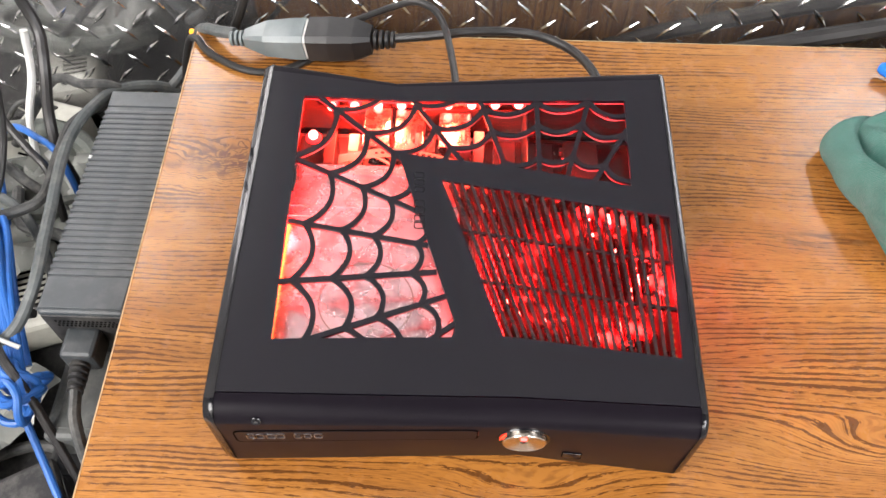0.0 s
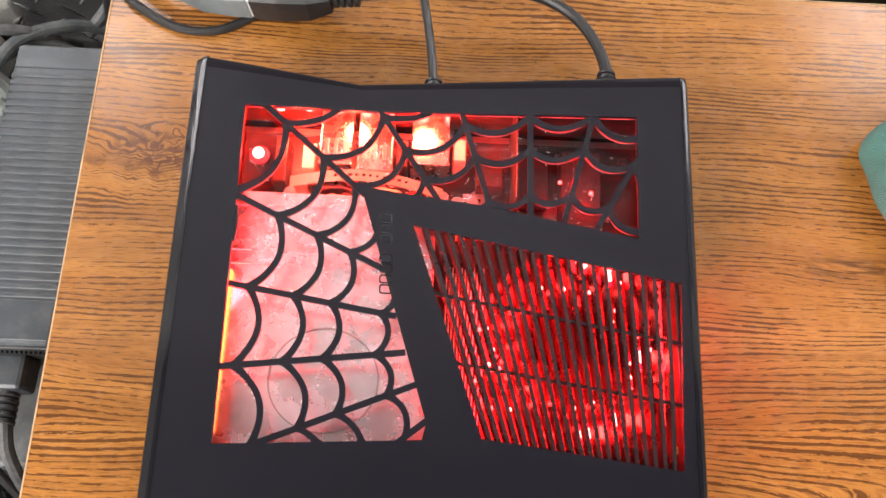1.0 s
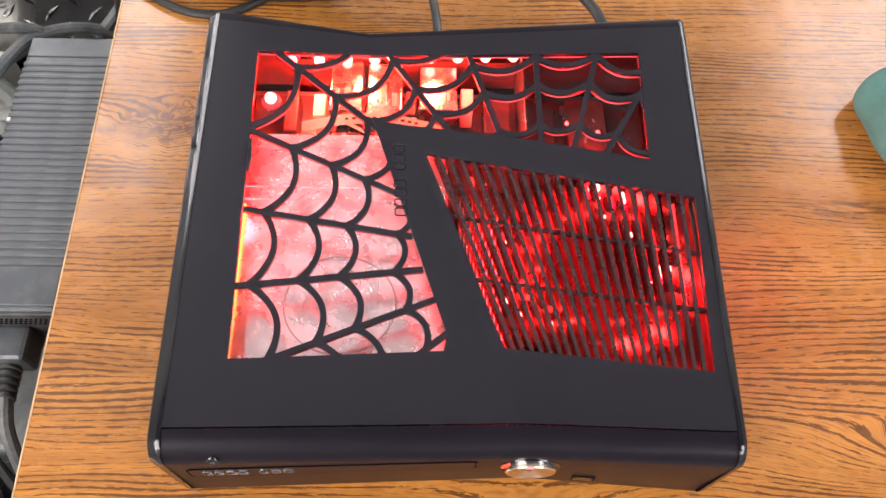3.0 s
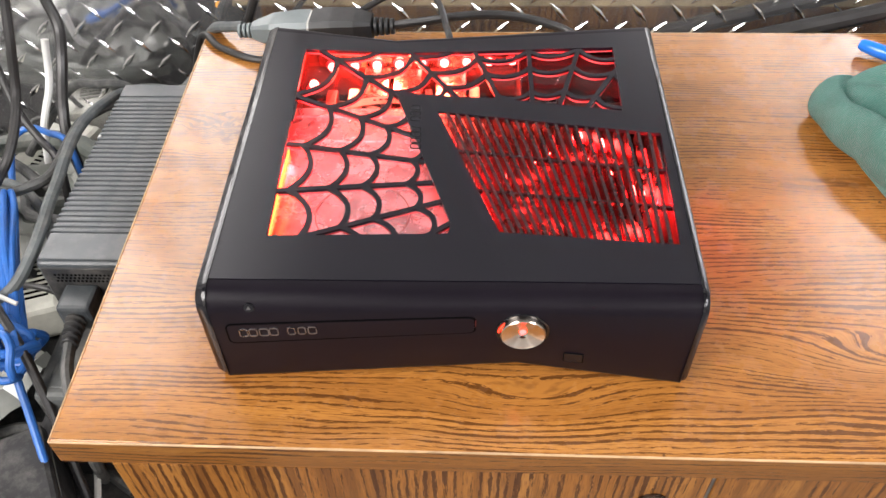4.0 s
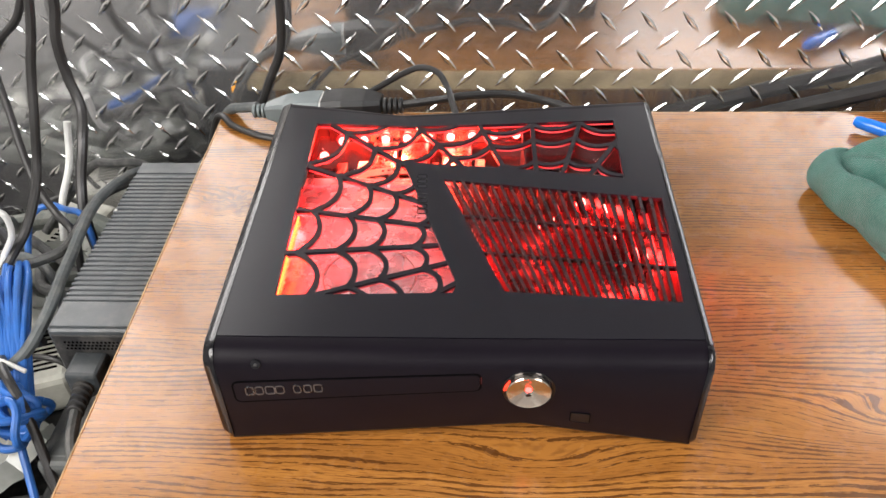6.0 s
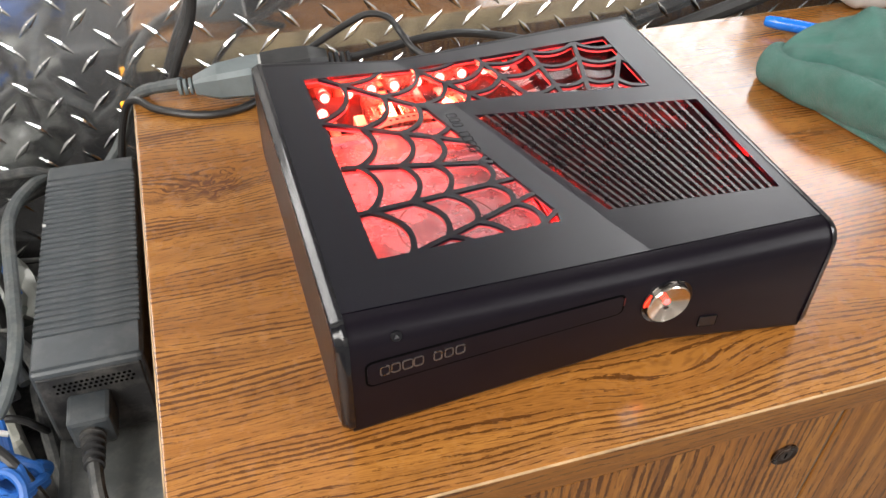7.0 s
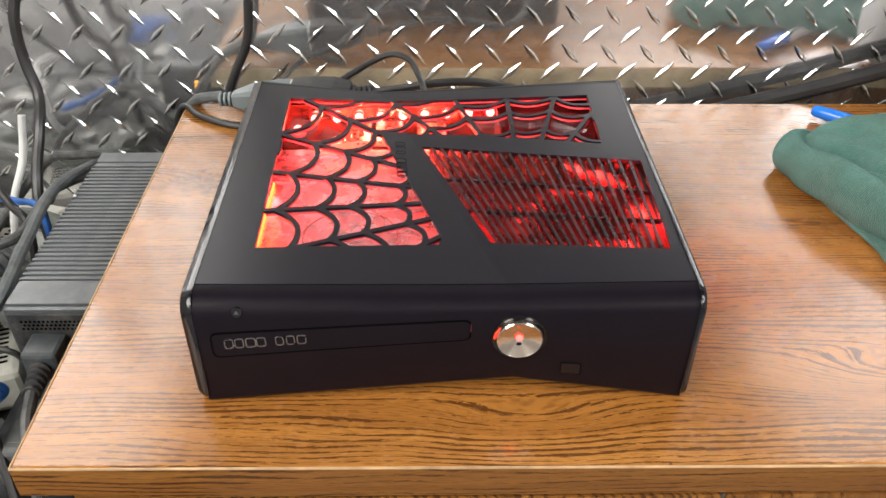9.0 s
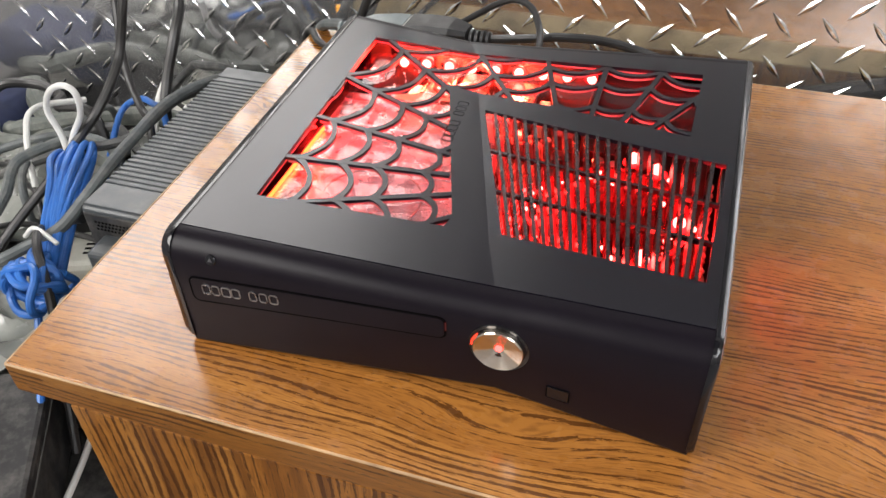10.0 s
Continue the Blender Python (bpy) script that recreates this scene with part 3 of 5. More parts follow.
# glossy end caps
OUTLET = [(0.055, 0.0235), (0.150, 0.0235), (0.150, 0.0540), (0.055, 0.0540)]
for side in (-1, 1):
    prof = arc_pts(0.0110, HT - 0.0108, 0.0110, 90, 180, 6) + arc_pts(0.0082, 0.0092, 0.0087, 180, 270, 5)
    prof += arc_pts(DEPTH - 0.0055, 0.0065, 0.0060, 270, 360, 4) + arc_pts(DEPTH - 0.0060, HT - 0.0058, 0.0060, 0, 90, 5)
    bm = bmesh.new()
    rows = []
    out = HE + (0.0012 if side < 0 else -0.0008)
    taper = 0.0002 if side < 0 else 0.0016
    for x, k in ((HW - 0.001, 0.0), (HW + 0.0004, 0.0), (HW + 0.0014, 0.0002), (HW + 0.0026, 0.0007), (out - 0.0008, 0.0016), (out - 0.0002, 0.0025), (out, 0.0036)):
        rows.append([bm.verts.new((side * (x + flare(y) - (taper * (1 - z / HT) if k > 0.001 else 0)), 0.131 + (y - 0.131) * (1 - k / 0.131), 0.0365 + (z - 0.0365) * (1 - k / 0.0365) + rise(side * x, y) * z / HT)) for y, z in prof])
    n = len(prof)
    for p, q in zip(rows, rows[1:]):
        for i in range(n):
            bm.faces.new((p[i], p[(i + 1) % n], q[(i + 1) % n], q[i]))
    rim = [v.co.copy() for v in rows[-1]]
    panel = bmesh.new()
    ring_v = [panel.verts.new(p) for p in rim]
    if side < 0:
        panel.faces.new(ring_v)
        bm.faces.new(rows[0])
    else:
        # the outlet beside the fan is open
        hole = [panel.verts.new((out + flare(y) - taper * (1 - z / HT), y, z)) for y, z in OUTLET]
        es = [panel.edges.new((ring_v[i], ring_v[(i + 1) % n])) for i in range(n)]
        es += [panel.edges.new((hole[i], hole[(i + 1) % 4])) for i in range(4)]
        bmesh.ops.triangle_fill(panel, edges=es, use_beauty=True, use_dissolve=False)
    capo = part("end_cap", bm, M_GLOSS, console, "glossy black end cap", smooth=True)
    part("side_panel", panel, M_SHELL, capo, "satin black side panel")
    vent = None
    for k in range(34):
        y = 0.030 + k * 0.0061
        m = Matrix.Translation((side * (out - 0.0026 + flare(y)), y, 0.0066))
        if vent is None:
            vent = part("vent_slot", boxed(-0.0012, 0.0012, -0.0018, 0.0018, -0.0024, 0.0024, 0.0005, 1), M_VOID, capo)
            vent.matrix_basis = m
        else:
            again(vent, "vent_slot", capo, m)
slat = None
for k in range(18):
    m = Matrix.Translation((HE - 0.0024 + flare(0.058 + k * 0.0052), 0.0580 + k * 0.0052, 0.03875)) @ pose(0, 0, 0, 28)
    if slat is None:
        slat = part("vent_slat", boxed(-0.0010, 0.0008, -0.0013, 0.0013, -0.0180, 0.0180), M_BLACK, capo)
        slat.matrix_basis = m
    else:
        again(slat, "vent_slat", capo, m)

# top plate with the web window and the vent cut through
WIN = [(-0.1095, 0.2310), (0.1085, 0.2335), (0.1068, 0.1612), (0.0287, 0.1768), (-0.0425, 0.1860), (-0.0018, 0.0612), (-0.0036, 0.0530), (-0.1050, 0.0470)]
GRL = [(-0.0132, 0.1650), (0.1265, 0.1375), (0.1240, 0.0425), (0.0258, 0.0548)]
PLATE_T = 0.0026


def plate_mesh():
    bm = bmesh.new()
    edges = []
    outer = [(-HW - 0.0004, 0.0142), (HW + 0.0004, 0.0142), (HW + 0.0004, 0.2535), (-HW - 0.0004, 0.2535)]
    for poly in (outer, WIN, GRL):
        vs = [bm.verts.new((x, y, HT)) for x, y in poly]
        edges += [bm.edges.new((vs[i], vs[(i + 1) % len(vs)])) for i in range(len(vs))]
    bmesh.ops.triangle_fill(bm, edges=edges, use_beauty=True, use_dissolve=False)

    def cut(co, no):
        bmesh.ops.bisect_plane(bm, geom=bm.verts[:] + bm.edges[:] + bm.faces[:], plane_co=co, plane_no=no)

    cut((crease(0.1), 0.1, HT), Vector((1, 0.325, 0)).normalized())
    for k in range(1, 9):
        cut((0, 0.2535 * k / 9, HT), (0, 1, 0))
    for k in range(-4, 5):
        cut((k * 0.028, 0, HT), (1, 0, 0))
    bmesh.ops.recalc_face_normals(bm, faces=bm.faces)
    for f in bm.faces:
        if f.normal.z < 0:
            f.normal_flip()
    top = list(bm.faces)
    r = bmesh.ops.extrude_face_region(bm, geom=top)
    low = [g for g in r["geom"] if isinstance(g, bmesh.types.BMVert)]
    for v in low:
        v.co.z -= PLATE_T
    return pinched(bm)


plate = part("top_plate", plate_mesh(), M_PLATE, console, "satin black cut-out top plate")


def inside(poly, x, y):
    hit = False
    for (x0, y0), (x1, y1) in zip(poly, poly[1:] + poly[:1]):
        if (y0 > y) != (y1 > y) and x < (x1 - x0) * (y - y0) / (y1 - y0) + x0:
            hit = not hit
    return hit


def near_window(x, y, d=0.0014):
    return any(inside(WIN, x + a, y + b) for a, b in ((0, 0), (d, 0), (-d, 0), (0, d), (0, -d)))


def ribbon(bm, pts, width, z1, z0):
    """A flat strip of plate along a plan line."""
    rows = []
    for i, (x, y) in enumerate(pts):
        a, b = pts[max(i - 1, 0)], pts[min(i + 1, len(pts) - 1)]
        dx, dy = b[0] - a[0], b[1] - a[1]
        l = math.hypot(dx, dy) or 1
        w = width(i / max(1, len(pts) - 1)) / 2
        nx, ny = -dy / l * w, dx / l * w
        rows.append([bm.verts.new(q) for q in ((x + nx, y + ny, z1), (x - nx, y - ny, z1), (x - nx, y - ny, z0), (x + nx, y + ny, z0))])
    for p, q in zip(rows, rows[1:]):
        for i in range(4):
            bm.faces.new((p[i], p[(i + 1) % 4], q[(i + 1) % 4], q[i]))
    bm.faces.new(rows[0])
    bm.faces.new(rows[-1])


def runs(points):
    out, now = [], []
    for p in points:
        if near_window(*p):
            now.append(p)
        else:
            if len(now) > 3:
                out.append(now)
            now = []
    if len(now) > 3:
        out.append(now)
    return out


# the web hangs round the fan's middle: straight strands and sagging rings
HUB = (0.0497, 0.1040)
STRANDS = [(45.0, 1.10), (60.6, 1.085), (74.9, 1.065), (90.2, 1.02), (106.8, 1.01), (123.4, 1.0), (139.3, 1.0), (155.2, 0.99), (171.3, 0.985), (187.1, 1.0), (202.7, 0.985), (219.0, 1.0)]
RINGS = [0.0785, 0.1053, 0.1253, 0.1495, 0.1790]
Z1, Z0 = HT - 0.0003, HT - PLATE_T + 0.0003
for a, k in STRANDS:
    ca, sa = math.cos(radians(a)), math.sin(radians(a))
    line = [(HUB[0] + ca * r * 0.001, HUB[1] + sa * r * 0.001) for r in range(60, 200, 2)]
    for run in runs(line):
        bm = bmesh.new()
        ribbon(bm, run, lambda t: 0.0031, Z1, Z0)
        part("web_strand", pinched(bm), M_PLATE, plate)
for r in RINGS:
    for (a0, k0), (a1, k1) in zip(STRANDS, STRANDS[1:]):
        line = []
        for i in range(25):
            t = i / 24
            a = radians(a0 + (a1 - a0) * t)
            rr = r * (k0 + (k1 - k0) * t) * (1 - 0.065 * (1 - (2 * t - 1) ** 2))
            line.append((HUB[0] + rr * math.cos(a), HUB[1] + rr * math.sin(a)))
        for run in runs(line):
            bm = bmesh.new()
            ribbon(bm, run, lambda t: 0.0031 + 0.0016 * abs(2 * t - 1) ** 6, Z1 - 0.00015, Z0 + 0.00015)
            part("web_arc", pinched(bm), M_PLATE, plate)

# red light on the web's edges, put into the colour of added strips: a narrower copy of each strand, and a strip round
# the opening
M_RED_EDGE = plastic("red_lit_edge", (0.55, 0.10, 0.11), 0.25, 400, 0.0, 0.1)
ZB1, ZB0 = HT - PLATE_T + 0.0001, HT - PLATE_T - 0.0016
for a, k in STRANDS:
    ca, sa = math.cos(radians(a)), math.sin(radians(a))
    for run in runs([(HUB[0] + ca * r * 0.001, HUB[1] + sa * r * 0.001) for r in range(60, 200, 4)]):
        bm = bmesh.new()
        ribbon(bm, run, lambda t: 0.0024, ZB1, ZB0)
        part("web_red_edge", pinched(bm), M_RED_EDGE, plate)
for r in RINGS:
    for (a0, k0), (a1, k1) in zip(STRANDS, STRANDS[1:]):
        line = []
        for i in range(13):
            t = i / 12
            a = radians(a0 + (a1 - a0) * t)
            rr = r * (k0 + (k1 - k0) * t) * (1 - 0.065 * (1 - (2 * t - 1) ** 2))
            line.append((HUB[0] + rr * math.cos(a), HUB[1] + rr * math.sin(a)))
        for run in runs(line):
            bm = bmesh.new()
            ribbon(bm, run, lambda t: 0.0024, ZB1 - 0.0001, ZB0 + 0.0001)
            part("web_red_edge", pinched(bm), M_RED_EDGE, plate)
for (xa, ya), (xb, yb) in zip(WIN, WIN[1:] + WIN[:1]):
    l = math.hypot(xb - xa, yb - ya)
    nx, ny = (yb - ya) / l * -0.0016, (xb - xa) / l * 0.0016
    n = max(2, int(l / 0.012))
    bm = bmesh.new()
    ribbon(bm, [(xa + (xb - xa) * i / n + nx, ya + (yb - ya) * i / n + ny) for i in range(n + 1)], lambda t: 0.0026, ZB1, ZB0)
    part("rim_red_edge", pinched(bm), M_RED_EDGE, plate)

# clear sheet under the window
bm = bmesh.new()
flat(bm, [(-0.1090, 0.0430), (-0.0010, 0.0450), (0.0010, 0.0585), (-0.0385, 0.1815), (0.0287, 0.1715), (0.1110, 0.1560), (0.1120, 0.2370), (-0.1130, 0.2350)], 0.0655)
pane = part("clear_sheet", bm, M_ACRYL, console, "clear acrylic sheet under the web")
pane.visible_shadow = False

# vent bars
NB = 22
for k in range(1, NB):
    t = k / NB
    (xa, ya), (xb, yb), (xc, yc), (xd, yd) = GRL[0], GRL[1], GRL[2], GRL[3]
    p0 = (xa + (xb - xa) * t, ya + (yb - ya) * t + 0.001)
    p1 = (xd + (xc - xd) * t, yd + (yc - yd) * t - 0.001)
    line = [(p0[0] + (p1[0] - p0[0]) * i / 6, p0[1] + (p1[1] - p0[1]) * i / 6) for i in range(7)]
    bm = bmesh.new()
    ribbon(bm, line, lambda s: 0.0018, HT - 0.0003, HT - 0.0070)
    for v in bm.verts:
        if v.co.z < HT - 0.003:
            v.co.x -= 0.0010
    part("vent_bar", pinched(bm), M_BAR, plate)
for t in (0.33, 0.66):
    a = (GRL[0][0] + (GRL[3][0] - GRL[0][0]) * t - 0.001, GRL[0][1] + (GRL[3][1] - GRL[0][1]) * t)
    b = (GRL[1][0] + (GRL[2][0] - GRL[1][0]) * t + 0.001, GRL[1][1] + (GRL[2][1] - GRL[1][1]) * t)
    bm = bmesh.new()
    ribbon(bm, [(a[0] + (b[0] - a[0]) * i / 8, a[1] + (b[1] - a[1]) * i / 8) for i in range(9)], lambda s: 0.0016, HT - 0.0030, HT - 0.0056)
    part("cross_rib", pinched(bm), M_PLATE, plate)


# front fittings follow the pinched face
def front_strip(bm, pts, width, proud):
    """A thin raised line on the front face along (x, z) points."""
    rows = []
    for i, (x, z) in enumerate(pts):
        a, b = pts[max(i - 1, 0)], pts[min(i + 1, len(pts) - 1)]
        dx, dz = b[0] - a[0], b[1] - a[1]
        l = math.hypot(dx, dz) or 1
        nx, nz = -dz / l * width / 2, dx / l * width / 2
        rows.append([bm.verts.new(pinch(q)) for q in ((x + nx, -proud, z + nz), (x - nx, -proud, z - nz), (x - nx, 0.0006, z - nz), (x + nx, 0.0006, z + nz))])
    for p, q in zip(rows, rows[1:]):
        for i in range(4):
            bm.faces.new((p[i], p[(i + 1) % 4], q[(i + 1) % 4], q[i]))
    bm.faces.new(rows[0])
    bm.faces.new(rows[-1])


def rounded(x0, x1, z0, z1, r, slope=0.0, n=5):
    out = []
    for cx, cz, a in ((x1 - r, z1 - r, 0), (x0 + r, z1 - r, 90), (x0 + r, z0 + r, 180), (x1 - r, z0 + r, 270)):
        for i in range(n + 1):
            b = radians(a + 90 * i / n)
            x = cx + r * math.cos(b)
            out.append((x, cz + r * math.sin(b) + slope * (x - x0)))
    return out


def dense(pts, step=0.006):
    out = []
    for (x0, z0), (x1, z1) in zip(pts, pts[1:] + pts[:1]):
        n = max(1, int(math.hypot(x1 - x0, z1 - z0) / step))
        out += [(x0 + (x1 - x0) * i / n, z0 + (z1 - z0) * i / n) for i in range(n)]
    return out


DOOR = dense(rounded(-0.1232, 0.0122, 0.0350, 0.0512, 0.0035, 0.045))
bm = bmesh.new()
front_strip(bm, DOOR + DOOR[:2], 0.0015, 0.0003)
part("door_gap", bm, M_VOID, console, "fine dark gap round the disc door")
bm = bmesh.new()
n = len(DOOR)
cx, cz = -0.0555, 0.0462
inner = [bm.verts.new(pinch((cx + (x - cx) * 0.994, -0.0005, cz + (z - cz) * 0.95))) for x, z in DOOR]
outr = [bm.verts.new(pinch((cx + (x - cx) * 0.9965, 0.0004, cz + (z - cz) * 0.975))) for x, z in DOOR]
for i in range(n):
    bm.faces.new((outr[i], outr[(i + 1) % n], inner[(i + 1) % n], inner[i]))
bm.faces.new(inner)
door = part("disc_door", bm, M_SHELL, console, "matt black disc tray door")

# plain silver marks where the front lettering stands
for i, w in enumerate((0.0052, 0.0048, 0.0056, 0.0052, 0.0, 0.0044, 0.0046, 0.0050)):
    if w:
        x = -0.1162 + i * 0.0056 - (0.0012 if i > 4 else 0)
        z = 0.0414 + 0.045 * (x + 0.1162)
        ring_pts = dense(rounded(x, x + w * 0.88, z, z + 0.0062, 0.0013, 0.045), 0.002)
        bm = bmesh.new()
        front_strip(bm, ring_pts + ring_pts[:1], 0.0005, 0.0010)
        part("front_mark", bm, M_SILVER, door, "thin silver printed mark")
# dark marks on the top plate, standing along the waist
for i, w in enumerate((0.0052, 0.0048, 0.0056, 0.0052, 0.0, 0.0044, 0.0046, 0.0050)):
    if w:
        s = i * 0.0056
        o = (-0.0268 - 0.0003 * i, 0.1265 + s)
        pts = [(o[0] + (x - 0.002), o[1] + y) for x, y in dense(rounded(0, 0.0062, 0, w * 0.86, 0.0012), 0.002)]
        bm = bmesh.new()
        ribbon(bm, pts + pts[:2], lambda t: 0.0007, HT + 0.00015, HT - 0.0004)
        part("top_mark", pinched(bm), M_GLOSS, plate, "small dark glossy mark")

# eject button
bm = lathe(bmesh.new(), [(0.0030, 0.0), (0.0030, 0.0006), (0.0026, 0.0011), (0.0, 0.0011)], Matrix.Translation(pinch((-0.1075, 0.0010, 0.0655))) @ pose(0, 0, 0, 72), 20, cap=False)
ej = part("eject_button", bm, M_GLOSS, console, "small glossy eject button", smooth=True)
bm = bmesh.new()
tri = [bm.verts.new(Matrix.Translation(pinch((-0.1075, 0.0010, 0.0655))) @ pose(0, 0, 0, 72) @ Vector(p)) for p in ((-0.0013, -0.0008, 0.0013), (0.0013, -0.0008, 0.0013), (0, 0.0014, 0.0013))]
bm.faces.new(tri)
bmesh.ops.solidify(bm, geom=bm.faces[:], thickness=0.0002)
part("eject_symbol", bm, M_SILVER, ej)

# power button
BM = Matrix.Translation(pinch((0.0385, -0.0002, 0.0415))) @ pose(0, 0, 0, 90)
bm = lathe(bmesh.new(), [(0.0150, -0.0004), (0.0146, 0.0006), (0.0128, 0.0002), (0.0124, -0.0012)], BM, 40, cap=False)
part("button_ring", bm, M_GLOSS, console, "glossy black ring round the power button", smooth=True)
bm = lathe(bmesh.new(), [(0.0123, -0.0010), (0.0123, 0.0026), (0.0118, 0.0032), (0.0114, 0.0030), (0.0060, 0.0016), (0.0016, 0.0004)], BM, 48, cap=False)


def brushed_disc():
    m, nt, bs = mat("radial_chrome")
    bs.inputs["Metallic"].default_value = 1.0
    bs.inputs["Base Color"].default_value = (0.74, 0.66, 0.58, 1)
    bs.inputs["Roughness"].default_value = 0.22
    bs.inputs["Anisotropic"].default_value = 0.95
    bs.inputs["Anisotropic Rotation"].default_value = 0.25
    tg = nt.nodes.new("ShaderNodeTangent")
    tg.direction_type, tg.axis = "RADIAL", "Y"
    nt.links.new(tg.outputs[0], bs.inputs["Tangent"])
    return m


button = part("power_button", bm, brushed_disc(), console, "brushed chrome power button", smooth=True)
bm = lathe(bmesh.new(), [(0.0018, -0.0006), (0.0018, 0.0008), (0.0, 0.0010)], BM, 16, cap=False)
part("button_light", bm, M_LED_DIM, button, "red light dot", smooth=True)
bm = lathe(bmesh.new(), [(0.0019, 0.0002), (0.0019, 0.0012), (0.0, 0.0013)], BM @ Matrix.Translation((0, -0.0048, 0)), 16, cap=False)
part("sensor_dot", bm, M_GLOSS, button, "dark sensor dot", smooth=True)
RIM = [(0.0385 + 0.0132 * math.cos(radians(a)), 0.0415 + 0.0132 * math.sin(radians(a))) for a in range(70, 190, 8)]
bm = bmesh.new()
front_strip(bm, RIM, 0.0008, 0.0010)
part("button_glow", bm, glow("rim_red", (1.0, 0.05, 0.02), 2.2), button, "thin red light round the rim")
# covered ports low on the front
port = part("port_cover", pinched(boxed(0.0626, 0.0732, -0.0003, 0.001, 0.0118, 0.0205, 0.0003, 1)), M_GLOSS, console, "dark glossy cover of a port")
bm = bmesh.new()
edge_pts = dense(rounded(0.0624, 0.0734, 0.0116, 0.0207, 0.0008), 0.003)
front_strip(bm, edge_pts + edge_pts[:1], 0.0003, 0.0002)
part("cover_gap", bm, M_VOID, port)
bm = bmesh.new()
front_strip(bm, [(0.0127, 0.0480), (0.0127, 0.0545)], 0.0006, 0.0006)
M_SLIT = glow("slit_red", (1.0, 0.02, 0.02), 0.07)
M_SLIT.node_tree.nodes["Principled BSDF"].inputs["Base Color"].default_value = (0.03, 0.004, 0.004, 1)
part("door_light", bm, M_SLIT, console, "thin red slit of light beside the disc door")

# ---- inside the case
part("base_tray", boxed(-0.126, 0.126, 0.006, 0.246, 0.0165, 0.0180), M_TIN, console, "tinplate base tray")
part("main_board", boxed(-0.120, 0.122, 0.012, 0.240, 0.0200, 0.0216), M_PCB, console, "dark circuit board")
part("rear_wall", boxed(-0.122, 0.0438, 0.2483, 0.2493, 0.0220, 0.0600), M_PCB, console)
# right part is coloured black for the unlit dark beyond the ports
part("rear_wall", boxed(0.0440, 0.122, 0.2465, 0.2485, 0.0220, 0.0600), M_BLACK, console)
drive = part("disc_drive", boxed(-0.1135, -0.0010, 0.0220, 0.1870, 0.0250, 0.0545, 0.0012), M_DRIVE, console, "bright steel disc drive")
bm = bmesh.new()
pts = [(-0.0560 + 0.0285 * math.cos(2 * math.pi * i / 48), 0.0830 + 0.0270 * math.sin(2 * math.pi * i / 48)) for i in range(49)]
ribbon(bm, pts, lambda t: 0.0008, 0.0549, 0.0540)
part("pressed_ring", bm, M_TIN, drive, "fine pressed ring in the drive lid")
for x0, x1, y0, y1, h in ((-0.1125, -0.0020, 0.1440, 0.1455, 0.0008), (-0.1125, -0.0020, 0.1520, 0.1535, 0.0008), (-0.1125, -0.0020, 0.1780, 0.1865, 0.0014)):
    part("lid_rib", boxed(x0, x1, y0, y1, 0.0543, 0.0545 + h, 0.0003, 1), M_DRIVE, drive)
# added wall that stops the red light from reaching the right-hand cells
part("light_stop", boxed(0.0430, 0.0442, 0.1880, 0.2482, 0.0216, 0.0605, 0.0003, 1), M_BLACK, console, "black upright wall added beside the ports to stop the red light")
# fan
FX, FY, FZ = 0.0710, 0.1140, 0.0420
fan = part("fan_housing", bmesh.new(), M_FAN, console, "dark fan frame")
bm = bmesh.new()
lathe(bm, [(0.0450, -0.0160), (0.0450, 0.0060), (0.0425, 0.0060), (0.0418, -0.0160), (0.0450, -0.0160)], Matrix.Translation((FX, FY, FZ)), 48, cap=False)
bm.to_mesh(fan.data)
bm.free()
bm = lathe(bmesh.new(), [(0.0165, -0.0120), (0.0165, 0.0010), (0.0150, 0.0030), (0.0, 0.0032)], Matrix.Translation((FX, FY, FZ)), 36, cap=False)
part("fan_hub", bm, M_VOID, fan, "black fan hub", smooth=True)
for k in range(9):
    bm = bmesh.new()
    rows = []
    for i in range(7):
        r = 0.0160 + (0.0400 - 0.0160) * i / 6
        sweep = 0.35 * (i / 6) ** 1.5
        row = []
        for j in range(4):
            a = 2 * math.pi * k / 9 + sweep + (j / 3 - 0.5) * 0.50
            row.append(bm.verts.new((FX + r * math.cos(a), FY + r * math.sin(a), FZ + 0.001 - 0.010 * j / 3)))
        rows.append(row)
    for p, q in zip(rows, rows[1:]):
        for j in range(3):
            bm.faces.new((p[j], p[j + 1], q[j + 1], q[j]))
    bmesh.ops.solidify(bm, geom=bm.faces[:], thickness=0.0009)
    part("fan_blade", bm, M_FAN, fan, smooth=True)
# crinkled bright tape along the outer wall
bm = bmesh.new()
tape = []
for i in range(52):
    y = 0.046 + i * 0.0019
    tape.append([bm.verts.new((0.1204 + 0.0018 * j + random.uniform(-0.0007, 0.0007), y + random.uniform(-0.0004, 0.0004), 0.0575 + 0.0014 * (j % 2) + random.uniform(-0.0008, 0.0008))) for j in range(3)])
for p, q in zip(tape, tape[1:]):
    for j in range(2):
        bm.faces.new((p[j], p[j + 1], q[j + 1], q[j]))
bmesh.ops.solidify(bm, geom=bm.faces[:], thickness=0.0003)
part("crinkled_tape", bm, M_WHITE, console, "crinkled bright metal tape lit red")
part("vent_rail", boxed(0.1258, 0.1285, 0.0400, 0.1460, 0.0585, 0.0690, 0.001), M_BLACK, console)
